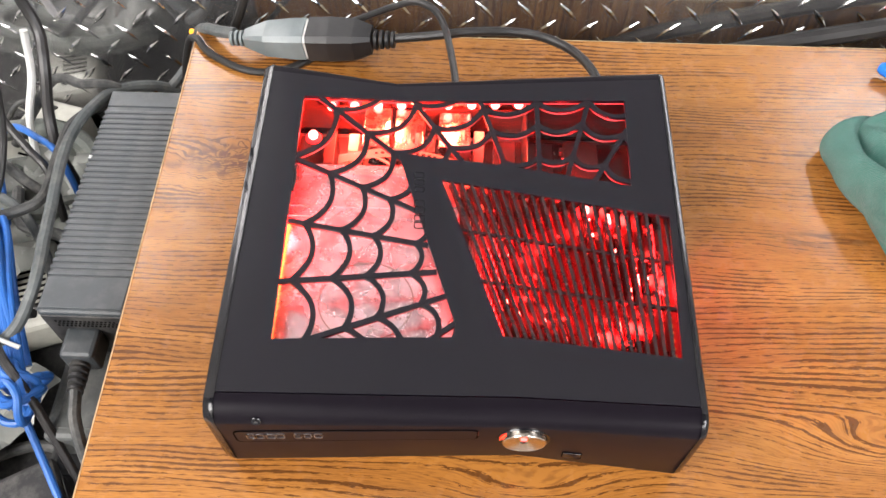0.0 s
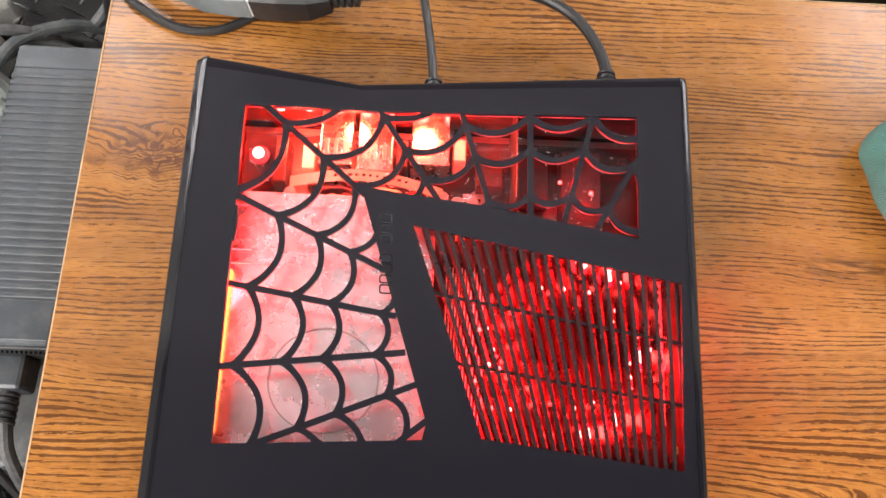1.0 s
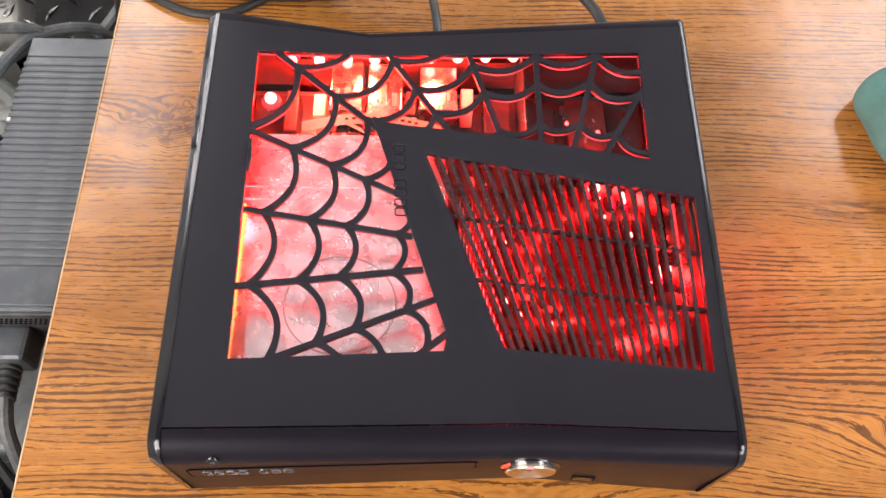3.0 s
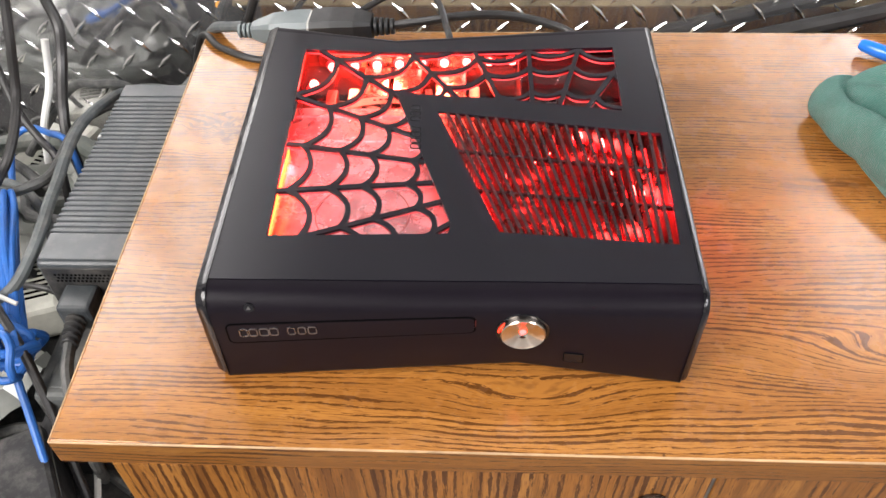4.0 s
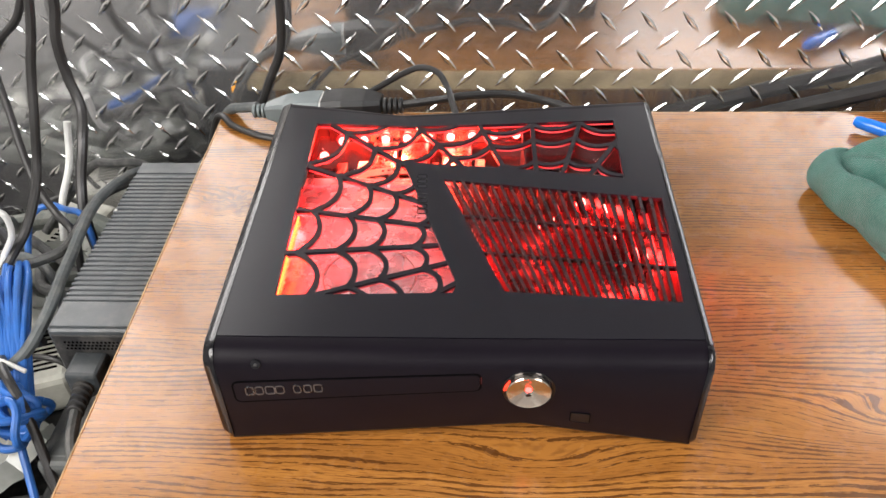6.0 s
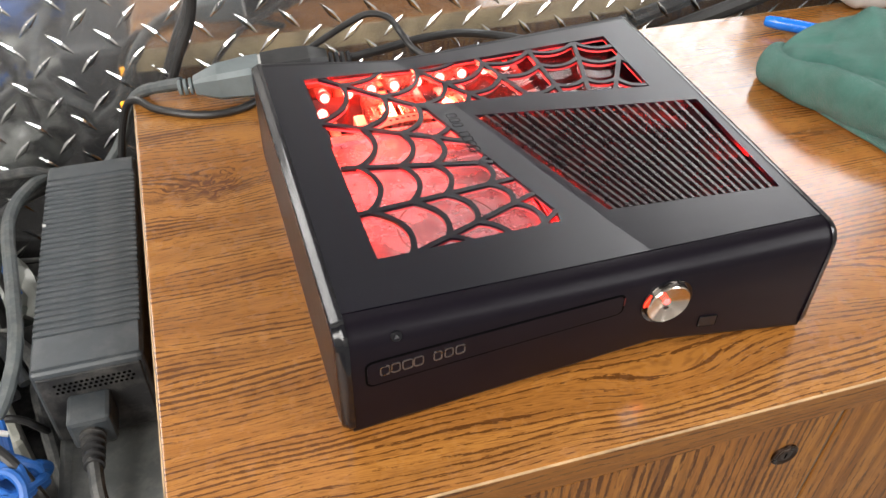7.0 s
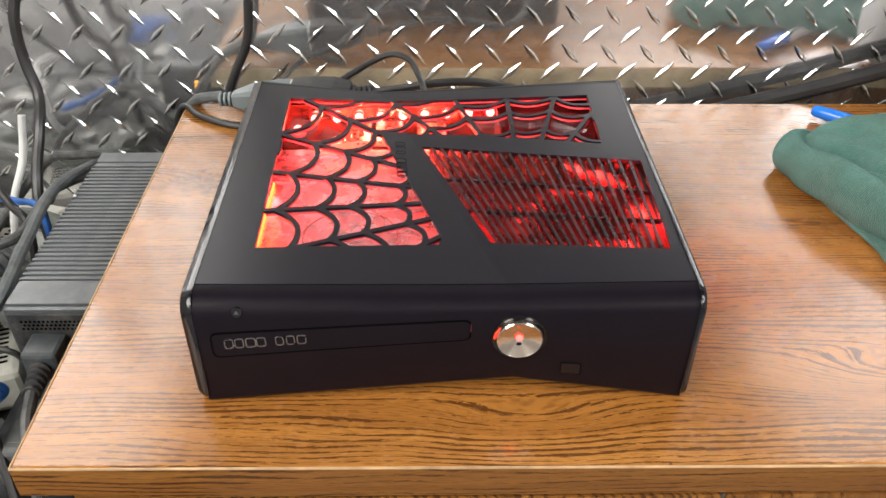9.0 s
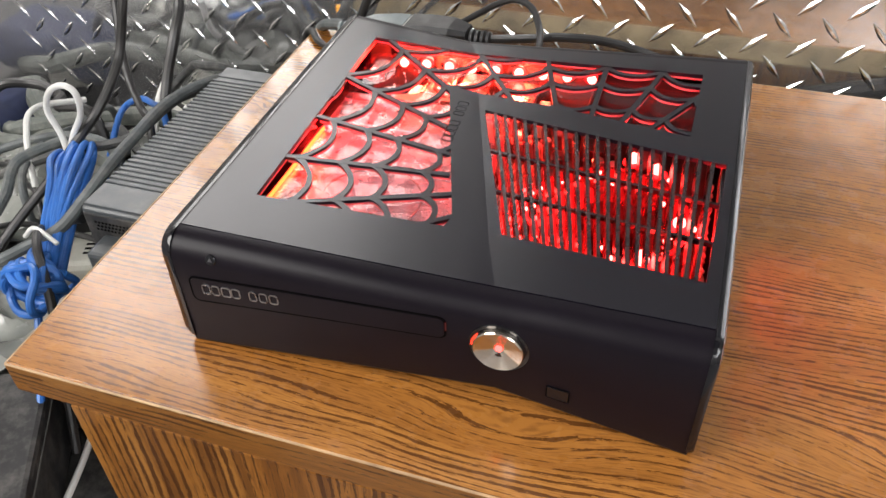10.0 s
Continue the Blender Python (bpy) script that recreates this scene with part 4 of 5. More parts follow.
# cooling fins beside the fan
for k in range(13):
    part("fin", boxed(0.0060 + k * 0.0017, 0.0066 + k * 0.0017, 0.0640, 0.1500, 0.0220, 0.0460), M_FIN, console)
for k in range(16):
    part("fin", boxed(0.0300 + k * 0.0055, 0.0308 + k * 0.0055, 0.0300, 0.0560, 0.0220, 0.0480), M_FIN, console)
part("side_screen", boxed(0.1205, 0.1215, 0.0450, 0.1500, 0.0220, 0.0300), M_TIN, console, "tinplate side screen")
# connectors and parts along the back: steel port shells, plugs and small packages
for x0, x1, y0, y1, z1 in ((-0.0700, -0.0515, 0.2085, 0.2440, 0.0500), (-0.0480, -0.0280, 0.2060, 0.2440, 0.0490), (-0.0170, 0.0050, 0.2120, 0.2440, 0.0470)):
    shell_box = part("port_shell", boxed(x0, x1, y0, y1, 0.0216, z1, 0.0006), M_PORT, console, "bright steel port shell")
    part("shell_lip", boxed(x0 - 0.0006, x1 + 0.0006, y0 - 0.0006, y0 + 0.0012, 0.0216, z1 + 0.0006, 0.0003, 1), M_PORT, shell_box)
    for k in range(3):
        x = x0 + (x1 - x0) * (0.22 + 0.28 * k)
        part("spring_tab", boxed(x - 0.0011, x + 0.0011, y0 + 0.006, y0 + 0.016, z1 - 0.0001, z1 + 0.0005, 0.0002, 1), M_TIN, shell_box)
for x0, x1, y0, y1, z1, m in ((-0.0800, -0.0725, 0.2060, 0.2220, 0.047, M_IVORY), (-0.0255, -0.0195, 0.2120, 0.2300, 0.041, M_BLACK), (0.0075, 0.0150, 0.2170, 0.2310, 0.043, M_IVORY), (-0.0980, -0.0900, 0.200, 0.230, 0.040, M_BLACK),
                              (0.0220, 0.0380, 0.205, 0.230, 0.034, M_PCB), (0.0450, 0.0650, 0.196, 0.230, 0.032, M_BLACK), (0.0720, 0.0960, 0.180, 0.230, 0.036, M_PCB)):
    part("connector", boxed(x0, x1, y0, y1, 0.0216, z1, 0.0008), m, console)
# printed flat ribbon cable of the drive, arched across the gap
bm = bmesh.new()
tape = []
for i in range(25):
    u = i / 24
    x, y = -0.0850 + 0.0870 * u, 0.1960 + 0.0060 * math.sin(math.pi * u) - 0.004 * u
    tape.append([bm.verts.new((x, y + d, 0.0500 + 0.0035 * math.sin(math.pi * u) + 0.0012 * d / 0.004)) for d in (-0.0030, 0.0, 0.0030)])
for p, q in zip(tape, tape[1:]):
    for j in range(2):
        bm.faces.new((p[j], p[j + 1], q[j + 1], q[j]))
bmesh.ops.solidify(bm, geom=bm.faces[:], thickness=0.0004)
ribbon_cable = part("ribbon_cable", bm, M_IVORY, console, "cream flat ribbon cable with dark print")
for k in range(11):
    x = -0.0600 + k * 0.0040
    u = (x + 0.0850) / 0.0870
    part("print_mark", boxed(x, x + random.uniform(0.0010, 0.0026), 0.1955 + 0.0060 * math.sin(math.pi * u) - 0.004 * u, 0.1969 + 0.0060 * math.sin(math.pi * u) - 0.004 * u, 0.0500 + 0.0035 * math.sin(math.pi * u) + 0.0001, 0.0500 + 0.0035 * math.sin(math.pi * u) + 0.0006), M_BLACK, ribbon_cable)
# round screw boss on the board
bm = lathe(bmesh.new(), [(0.0066, 0.0), (0.0066, 0.0006), (0.0060, 0.0008), (0.0056, 0.0004), (0.0014, 0.0004), (0.0012, 0.0)], Matrix.Translation((0.0245, 0.2010, 0.0216)), 32, cap=False)
part("screw_boss", bm, M_FIN, console, "round screw pad", smooth=True)
for x, y in ((0.0020, 0.1960), (0.0110, 0.1930), (0.0200, 0.1930), (-0.0870, 0.1950), (0.0560, 0.1800), (0.0660, 0.1780)):
    bm = lathe(bmesh.new(), [(0.0038, 0.0), (0.0038, 0.0150), (0.0032, 0.0158), (0.0, 0.0158)], Matrix.Translation((x, y, 0.0216)), 18, cap=False)
    part("capacitor", bm, M_TIN, console, smooth=True)
for k in range(14):
    m = (M_CORD, M_IVORY, M_REDPL, M_CORD)[k % 4]
    x0, x1 = random.uniform(-0.080, -0.040), random.uniform(-0.020, 0.022)
    y0, y1 = random.uniform(0.189, 0.206), random.uniform(0.182, 0.198)
    pts = [(x0, y0, 0.028), (x0 + 0.006, y0 + 0.001, 0.042)]
    pts += [(x0 + (x1 - x0) * u, y0 + (y1 - y0) * u + random.uniform(-0.004, 0.004), 0.038 + random.uniform(-0.004, 0.009)) for u in (0.3, 0.5, 0.7)]
    pts += [(x1, y1, 0.040), (x1 + 0.004, y1, 0.026)]
    part("drive_wire", tube(bmesh.new(), pts, random.choice((0.0006, 0.0008, 0.0010)), 7, 5), m, console, smooth=True)
for k in range(60):
    a, b = (random.uniform(0.005, 0.115), random.uniform(0.035, 0.235)) if k < 28 else (random.uniform(-0.105, 0.110), random.uniform(0.190, 0.240))
    w, d, h = random.uniform(0.002, 0.007), random.uniform(0.002, 0.006), random.uniform(0.002, 0.006)
    part("board_chip", boxed(a, a + w, b, b + d, 0.0214, 0.0216 + h, 0.0003, 1), random.choice((M_TIN, M_BLACK, M_CHROME, M_IVORY)), console)


# lights inside
def led(at, r=0.0016, m=None):
    bm = bmesh.new()
    bmesh.ops.create_uvsphere(bm, u_segments=10, v_segments=7, radius=r)
    bmesh.ops.translate(bm, verts=bm.verts, vec=at)
    return part("led", bm, m or M_LED, console, "bright red light dot", smooth=True)


M_HALO = glow("led_halo", (1.0, 0.018, 0.018), 3.0)


def led_halo(at, r, squash, of):
    """A glowing red blob added round a light dot to imitate its bloom."""
    bm = bmesh.new()
    bmesh.ops.create_uvsphere(bm, u_segments=14, v_segments=9, radius=r)
    for v in bm.verts:
        v.co = Vector((v.co.x * squash[0] + at[0], v.co.y * squash[1] + at[1], v.co.z * squash[2] + at[2]))
    part("led_halo", bm, M_HALO, of, "glowing red halo round a light dot", smooth=True)


for k in range(9):
    at = (-0.0948 + k * 0.0167, 0.2440 + 0.0003 * k, 0.0502 + 0.0006 * k)
    led_halo((at[0], 0.2470, at[2]), 0.0048, (1, 0.25, 0.8), led(at, 0.0033))
part("led_strip", boxed(-0.1050, 0.0420, 0.2472, 0.2482, 0.0480, 0.0580), M_CHROME, console, "shiny backing tape of the lights")
for at in ((-0.1024, 0.2083, 0.0600), (0.0783, 0.1503, 0.0620), (0.0930, 0.1443, 0.0610), (0.1090, 0.1010, 0.0600), (0.0792, 0.0605, 0.0600), (0.0945, 0.0680, 0.0590)):
    led_halo((at[0], at[1], at[2] - 0.0030), 0.0056, (1, 1, 0.2), led(at, 0.0034))
for at in ((0.0245, 0.1131, 0.0550), (0.0231, 0.0858, 0.0550), (0.0317, 0.0721, 0.0550), (0.0357, 0.0932, 0.0530), (0.1040, 0.0850, 0.0550), (0.0700, 0.2050, 0.0450), (0.0880, 0.1990, 0.0450)):
    led(at, 0.0012, M_LED_DIM)
# random glowing dots added for the sparkle of red light round the fan
for k in range(28):
    a = 2 * math.pi * (k + random.uniform(-0.4, 0.4)) / 28
    q = random.uniform(0.030, 0.047)
    led((FX + q * math.cos(a), FY - 0.008 + q * math.sin(a), random.uniform(0.050, 0.058)), random.choice((0.0008, 0.0011, 0.0014)), M_LED)
part("light_strip", boxed(-0.1104, -0.1092, 0.0540, 0.1400, 0.0552, 0.0580, 0.0004, 1), M_STRIP, console, "glowing amber-red light strip")
HOT = (1.0, 0.042, 0.020)
for at, w, c, r in (((-0.084, 0.234, 0.060), 1.35, HOT, 0.006), ((-0.050, 0.234, 0.060), 1.45, HOT, 0.006), ((-0.010, 0.234, 0.060), 1.35, HOT, 0.006), ((-0.113, 0.130, 0.0640), 0.75, (1.0, 0.008, 0.008), 0.010),
                    ((0.112, 0.098, 0.056), 0.42, RED, 0.002), ((0.0700, 0.2050, 0.0490), 0.035, RED, 0.003), ((0.0880, 0.1990, 0.0490), 0.030, RED, 0.003)):
    point_lamp("inner_red_light", at, w, c, r)
# added fill lamp, standing in for the fan's red lights, shines down into the case
area_lamp("fan_fill_light", (FX - 0.0035, FY - 0.013, 0.0640), (FX - 0.0035, FY - 0.013, 0.0), 0.100, 0.086, 2.3, RED)

# ---------------------------------------------------------------- cables behind the console
joint = thing("power_joint", "grey and black power plug pair joined behind the console", "plug")
JM = Matrix.Translation((-0.1290, 0.3440, 0.0210)) @ pose(0, 0, 0, 0, -4, -3)


def plug_body(bm, rows):
    made = []
    for x, w, h in rows:
        made.append([bm.verts.new(JM @ Vector((x, a * w / 2, b * h / 2))) for a, b in ((-1, -0.7), (-0.75, -1), (0.75, -1), (1, -0.7), (1, 0.7), (0.75, 1), (-0.75, 1), (-1, 0.7))])
    for p, q in zip(made, made[1:]):
        for i in range(8):
            bm.faces.new((p[i], p[(i + 1) % 8], q[(i + 1) % 8], q[i]))
    bm.faces.new(made[0])
    bm.faces.new(made[-1])
    return bm


part("grey_plug", plug_body(bmesh.new(), ((0.000, 0.0290, 0.0250), (-0.010, 0.0290, 0.0250), (-0.033, 0.0250, 0.0220), (-0.047, 0.0150, 0.0150), (-0.052, 0.0120, 0.0120))), M_CONN, joint, "grey moulded plug")
part("plug_collar", plug_body(bmesh.new(), [(0.0000, 0.0275, 0.0235), (0.0022, 0.0275, 0.0235)]), M_WHITE_CORD, joint)
part("black_plug", plug_body(bmesh.new(), [(0.0022, 0.0300, 0.0260), (0.020, 0.0310, 0.0270), (0.040, 0.0290, 0.0250), (0.054, 0.0190, 0.0180)]), M_BLACK, joint, "glossy black moulded plug")
for k in range(4):
    bm = lathe(bmesh.new(), [(0.0058, -0.0016), (0.0080 - 0.0004 * k, -0.0012), (0.0080 - 0.0004 * k, 0.0012), (0.0058, 0.0016)], JM @ Matrix.Translation((0.0570 + k * 0.0046, 0, 0)) @ pose(0, 0, 0, 0, 90), 18)
    part("strain_rib", bm, M_BLACK, joint, smooth=True)
for k in range(3):
    bm = lathe(bmesh.new(), [(0.0050, -0.0014), (0.0066 - 0.0003 * k, -0.0010), (0.0066 - 0.0003 * k, 0.0010), (0.0050, 0.0014)], JM @ Matrix.Translation((-0.0545 - k * 0.0042, 0, 0)) @ pose(0, 0, 0, 0, 90), 18)
    part("strain_rib", bm, M_CONN, joint, smooth=True)
part("black_cord", tube(bmesh.new(), [(-0.060, 0.341, 0.0265), (-0.030, 0.340, 0.031), (0.000, 0.340, 0.036), (0.033, 0.342, 0.036), (0.060, 0.343, 0.031), (0.082, 0.330, 0.031), (0.095, 0.308, 0.035), (0.1005, 0.285, 0.039), (0.1005, 0.262, 0.039)], 0.0036, 10, 8), M_CORD, joint, smooth=True)
part("grey_cord", tube(bmesh.new(), [(-0.190, 0.351, 0.0185), (-0.205, 0.358, 0.014), (-0.222, 0.372, 0.004), (-0.236, 0.385, -0.015), (-0.250, 0.380, -0.045), (-0.275, 0.365, -0.070)], 0.0048, 10, 8), M_CORD_GREY, joint, smooth=True)
bm = lathe(bmesh.new(), [(0.0050, 0.0), (0.0062, 0.003), (0.0062, 0.012), (0.0048, 0.020), (0.0040, 0.024)], Matrix.Translation((0.1005, 0.2600, 0.039)) @ pose(0, 0, 0, -90), 18)
boot = part("cord_boot", bm, M_BLACK, joint, "ribbed black boot at the console", smooth=True)
for k in range(5):
    bm = lathe(bmesh.new(), [(0.0044, -0.0012), (0.0072 - 0.0004 * k, -0.0008), (0.0072 - 0.0004 * k, 0.0008), (0.0044, 0.0012)], Matrix.Translation((0.1005, 0.2675 + k * 0.0036, 0.039)) @ pose(0, 0, 0, -90), 16)
    part("boot_rib", bm, M_BLACK, boot, smooth=True)
part("plug_housing", boxed(0.0850, 0.1180, 0.2520, 0.2640, 0.0250, 0.0560, 0.002), M_BLACK, joint)

loop_cord = thing("signal_cord", "thin black cord looping up from the console's back", "cable", "loose cables")
part("cord", tube(bmesh.new(), [(-0.0060, 0.2660, 0.048), (-0.0085, 0.290, 0.046), (-0.0120, 0.315, 0.042), (-0.0165, 0.332, 0.047), (-0.0250, 0.340, 0.058), (-0.0400, 0.346, 0.060), (-0.0560, 0.350, 0.052), (-0.0720, 0.356, 0.040), (-0.100, 0.366, 0.020), (-0.140, 0.378, 0.004), (-0.190, 0.390, -0.050)], 0.0027, 10, 8), M_CORD, loop_cord, smooth=True)
bm = lathe(bmesh.new(), [(0.0048, 0.0), (0.0052, 0.003), (0.0050, 0.012), (0.0036, 0.018)], Matrix.Translation((-0.0060, 0.2480, 0.050)) @ pose(0, 0, 0, -90), 18)
boot = part("cord_boot", bm, M_BLACK, loop_cord, smooth=True)
for k in range(4):
    bm = lathe(bmesh.new(), [(0.0036, -0.0011), (0.0062 - 0.0003 * k, -0.0007), (0.0062 - 0.0003 * k, 0.0007), (0.0036, 0.0011)], Matrix.Translation((-0.0060, 0.2545 + k * 0.0034, 0.0500 - 0.0003 * k)) @ pose(0, 0, 0, -90), 16)
    part("boot_rib", bm, M_BLACK, boot, smooth=True)
cable("desk_cord", [(-0.255, 0.330, -0.120), (-0.250, 0.358, -0.050), (-0.2385, 0.366, -0.008), (-0.2270, 0.359, 0.0046), (-0.2130, 0.3430, 0.0036), (-0.1830, 0.3260, 0.0032), (-0.1560, 0.3240, 0.0032), (-0.1330, 0.3360, 0.0032), (-0.112, 0.3560, 0.0032), (-0.095, 0.3700, 0.0036)], 0.0031, M_CORD, "black cord lying over the oak top's back corner")
cable("wall_cable", [(0.05, 0.394, -0.100), (0.18, 0.394, -0.045), (0.27, 0.394, -0.018), (0.36, 0.394, 0.006), (0.46, 0.393, 0.036), (0.56, 0.391, 0.060), (0.68, 0.390, 0.080)], 0.0080, M_CORD, "thick black cable along the steel sheet", steps=10)

# ---------------------------------------------------------------- power supply
psu = thing("power_supply", "dusty grey-black ribbed power supply brick beside the cabinet", "power supply")
PX0, PX1, PY0, PY1, PZ = -0.2995, -0.2350, 0.1095, 0.3245, -0.0220
part("case", boxed(PX0, PX1, PY0, PY1, PZ - 0.0650, PZ - 0.0010, 0.004, 3), M_PSU, psu)
part("end_panel", boxed(PX0 + 0.003, PX1 - 0.003, PY0 - 0.0012, PY0 + 0.004, PZ - 0.062, PZ - 0.0055, 0.001), M_PSU_DARK, psu, "black vented end panel")
for a, b in ((PY0 + 0.003, PY0 + 0.029), (PY1 - 0.020, PY1 - 0.003)):
    part("lid_pad", boxed(PX0 + 0.002, PX1 - 0.002, a, b, PZ - 0.0020, PZ, 0.0008), M_PSU, psu)
rib = None
for k in range(29):
    y = PY0 + 0.0320 + k * 0.0056
    m = Matrix.Translation((0, y, 0))
    if rib is None:
        rib = part("rib", boxed(PX0 + 0.001, PX1 - 0.001, -0.0017, 0.0017, PZ - 0.0020, PZ, 0.0008), M_PSU, psu)
        rib.matrix_basis = m
    else:
        again(rib, "rib", psu, m)
hole = None
for k in range(15):
    for j in range(3):
        m = Matrix.Translation((PX0 + 0.012 + k * 0.0030 + (0.0015 if j % 2 else 0), PY0 - 0.0012, PZ - 0.012 - j * 0.0032))
        if hole is None:
            hole = part("vent_hole", lathe(bmesh.new(), [(0.0010, -0.0003), (0.0010, 0.0003)], pose(0, 0, 0, 90), 8), M_VOID, psu)
            hole.matrix_basis = m
        else:
            again(hole, "vent_hole", psu, m)
plug = part("mains_plug", boxed(-0.2840, -0.2590, PY0 - 0.024, PY0, PZ - 0.046, PZ - 0.022, 0.003), M_PSU, psu, "dusty dark grey mains plug")
for k in range(5):
    bm = lathe(bmesh.new(), [(0.0055, -0.0015), (0.0075 - 0.0004 * k, -0.0012), (0.0075 - 0.0004 * k, 0.0012), (0.0055, 0.0015)], Matrix.Translation((-0.2715, PY0 - 0.026 - k * 0.0042, PZ - 0.0345 - k * 0.0010)) @ pose(0, 0, 0, 80), 16)
    part("strain_rib", bm, M_PSU_DARK, plug, smooth=True)
part("mains_cord", tube(bmesh.new(), [(-0.2715, PY0 - 0.042, PZ - 0.038), (-0.2700, PY0 - 0.062, PZ - 0.048), (-0.2640, PY0 - 0.085, PZ - 0.075), (-0.2600, PY0 - 0.095, PZ - 0.110), (-0.2660, PY0 - 0.090, -0.168)], 0.0044, 10, 7), M_CORD_DUSTY, psu, smooth=True)
part("maker_dot", boxed(PX0 + 0.0015, PX0 + 0.0035, 0.2480, 0.2510, PZ - 0.001, PZ + 0.0004), M_WHITE, psu, "tiny white paint fleck")

grey = thing("grey_adapter", "flat dusty grey adapter box under the power supply", "adapter")
part("case", boxed(-0.3000, -0.2250, 0.0400, 0.3000, -0.1240, -0.0872, 0.004), M_GREYBOX, grey)
part("lid_line", boxed(-0.2920, -0.2330, 0.0480, 0.1080, -0.0880, -0.0868, 0.0004, 1), M_GREYBOX, grey)
prop = thing("black_box", "black plastic box under the adapters", "box")
part("case", boxed(-0.3080, -0.2180, 0.0250, 0.3100, -0.1748, -0.1242, 0.004), M_BLACK, prop)
lowbox = thing("black_case", "black plastic case lying on the low shelf", "box")
part("case", boxed(-0.030, 0.030, -0.080, 0.060, -0.030, 0.030, 0.004), M_PSU_DARK, lowbox)
part("lid_rim", boxed(-0.0305, 0.0305, -0.0805, 0.0605, 0.018, 0.021, 0.001, 1), M_GREYBOX, lowbox)
lowbox.matrix_world = pose(-0.298, -0.030, -0.1448, 0, 0, 30)

# ---------------------------------------------------------------- clutter beside the cabinet
for pts, r in ((((-0.360, 0.380, 0.30), (-0.372, 0.372, 0.16), (-0.383, 0.360, 0.107), (-0.412, 0.360, 0.0785), (-0.422, 0.355, 0.054), (-0.413, 0.337, 0.021), (-0.401, 0.314, -0.010), (-0.388, 0.296, -0.034), (-0.368, 0.278, -0.050), (-0.350, 0.262, -0.060), (-0.345, 0.240, -0.100)), 0.0036),
               (((-0.325, 0.340, 0.30), (-0.338, 0.310, 0.15), (-0.350, 0.292, 0.086), (-0.353, 0.276, 0.050), (-0.358, 0.262, 0.014), (-0.355, 0.240, 0.000), (-0.358, 0.215, -0.017), (-0.369, 0.200, -0.033), (-0.385, 0.172, -0.058), (-0.405, 0.120, -0.090), (-0.420, 0.060, -0.130)), 0.0040),
               (((-0.340, 0.385, 0.30), (-0.352, 0.370, 0.130), (-0.359, 0.360, 0.082), (-0.358, 0.355, 0.048), (-0.350, 0.345, 0.022), (-0.346, 0.322, 0.002), (-0.350, 0.302, -0.031), (-0.348, 0.285, -0.060), (-0.345, 0.28, -0.110)), 0.0048),
               (((-0.160, 0.405, 0.30), (-0.165, 0.402, 0.15), (-0.168, 0.400, 0.090), (-0.174, 0.400, 0.050), (-0.189, 0.399, 0.019), (-0.197, 0.398, 0.001), (-0.215, 0.396, -0.040), (-0.225, 0.39, -0.10)), 0.0042)):
    cable("hanging_cord", pts, r, M_CORD, "black cord hanging down in front of the steel sheet", "hanging cords")
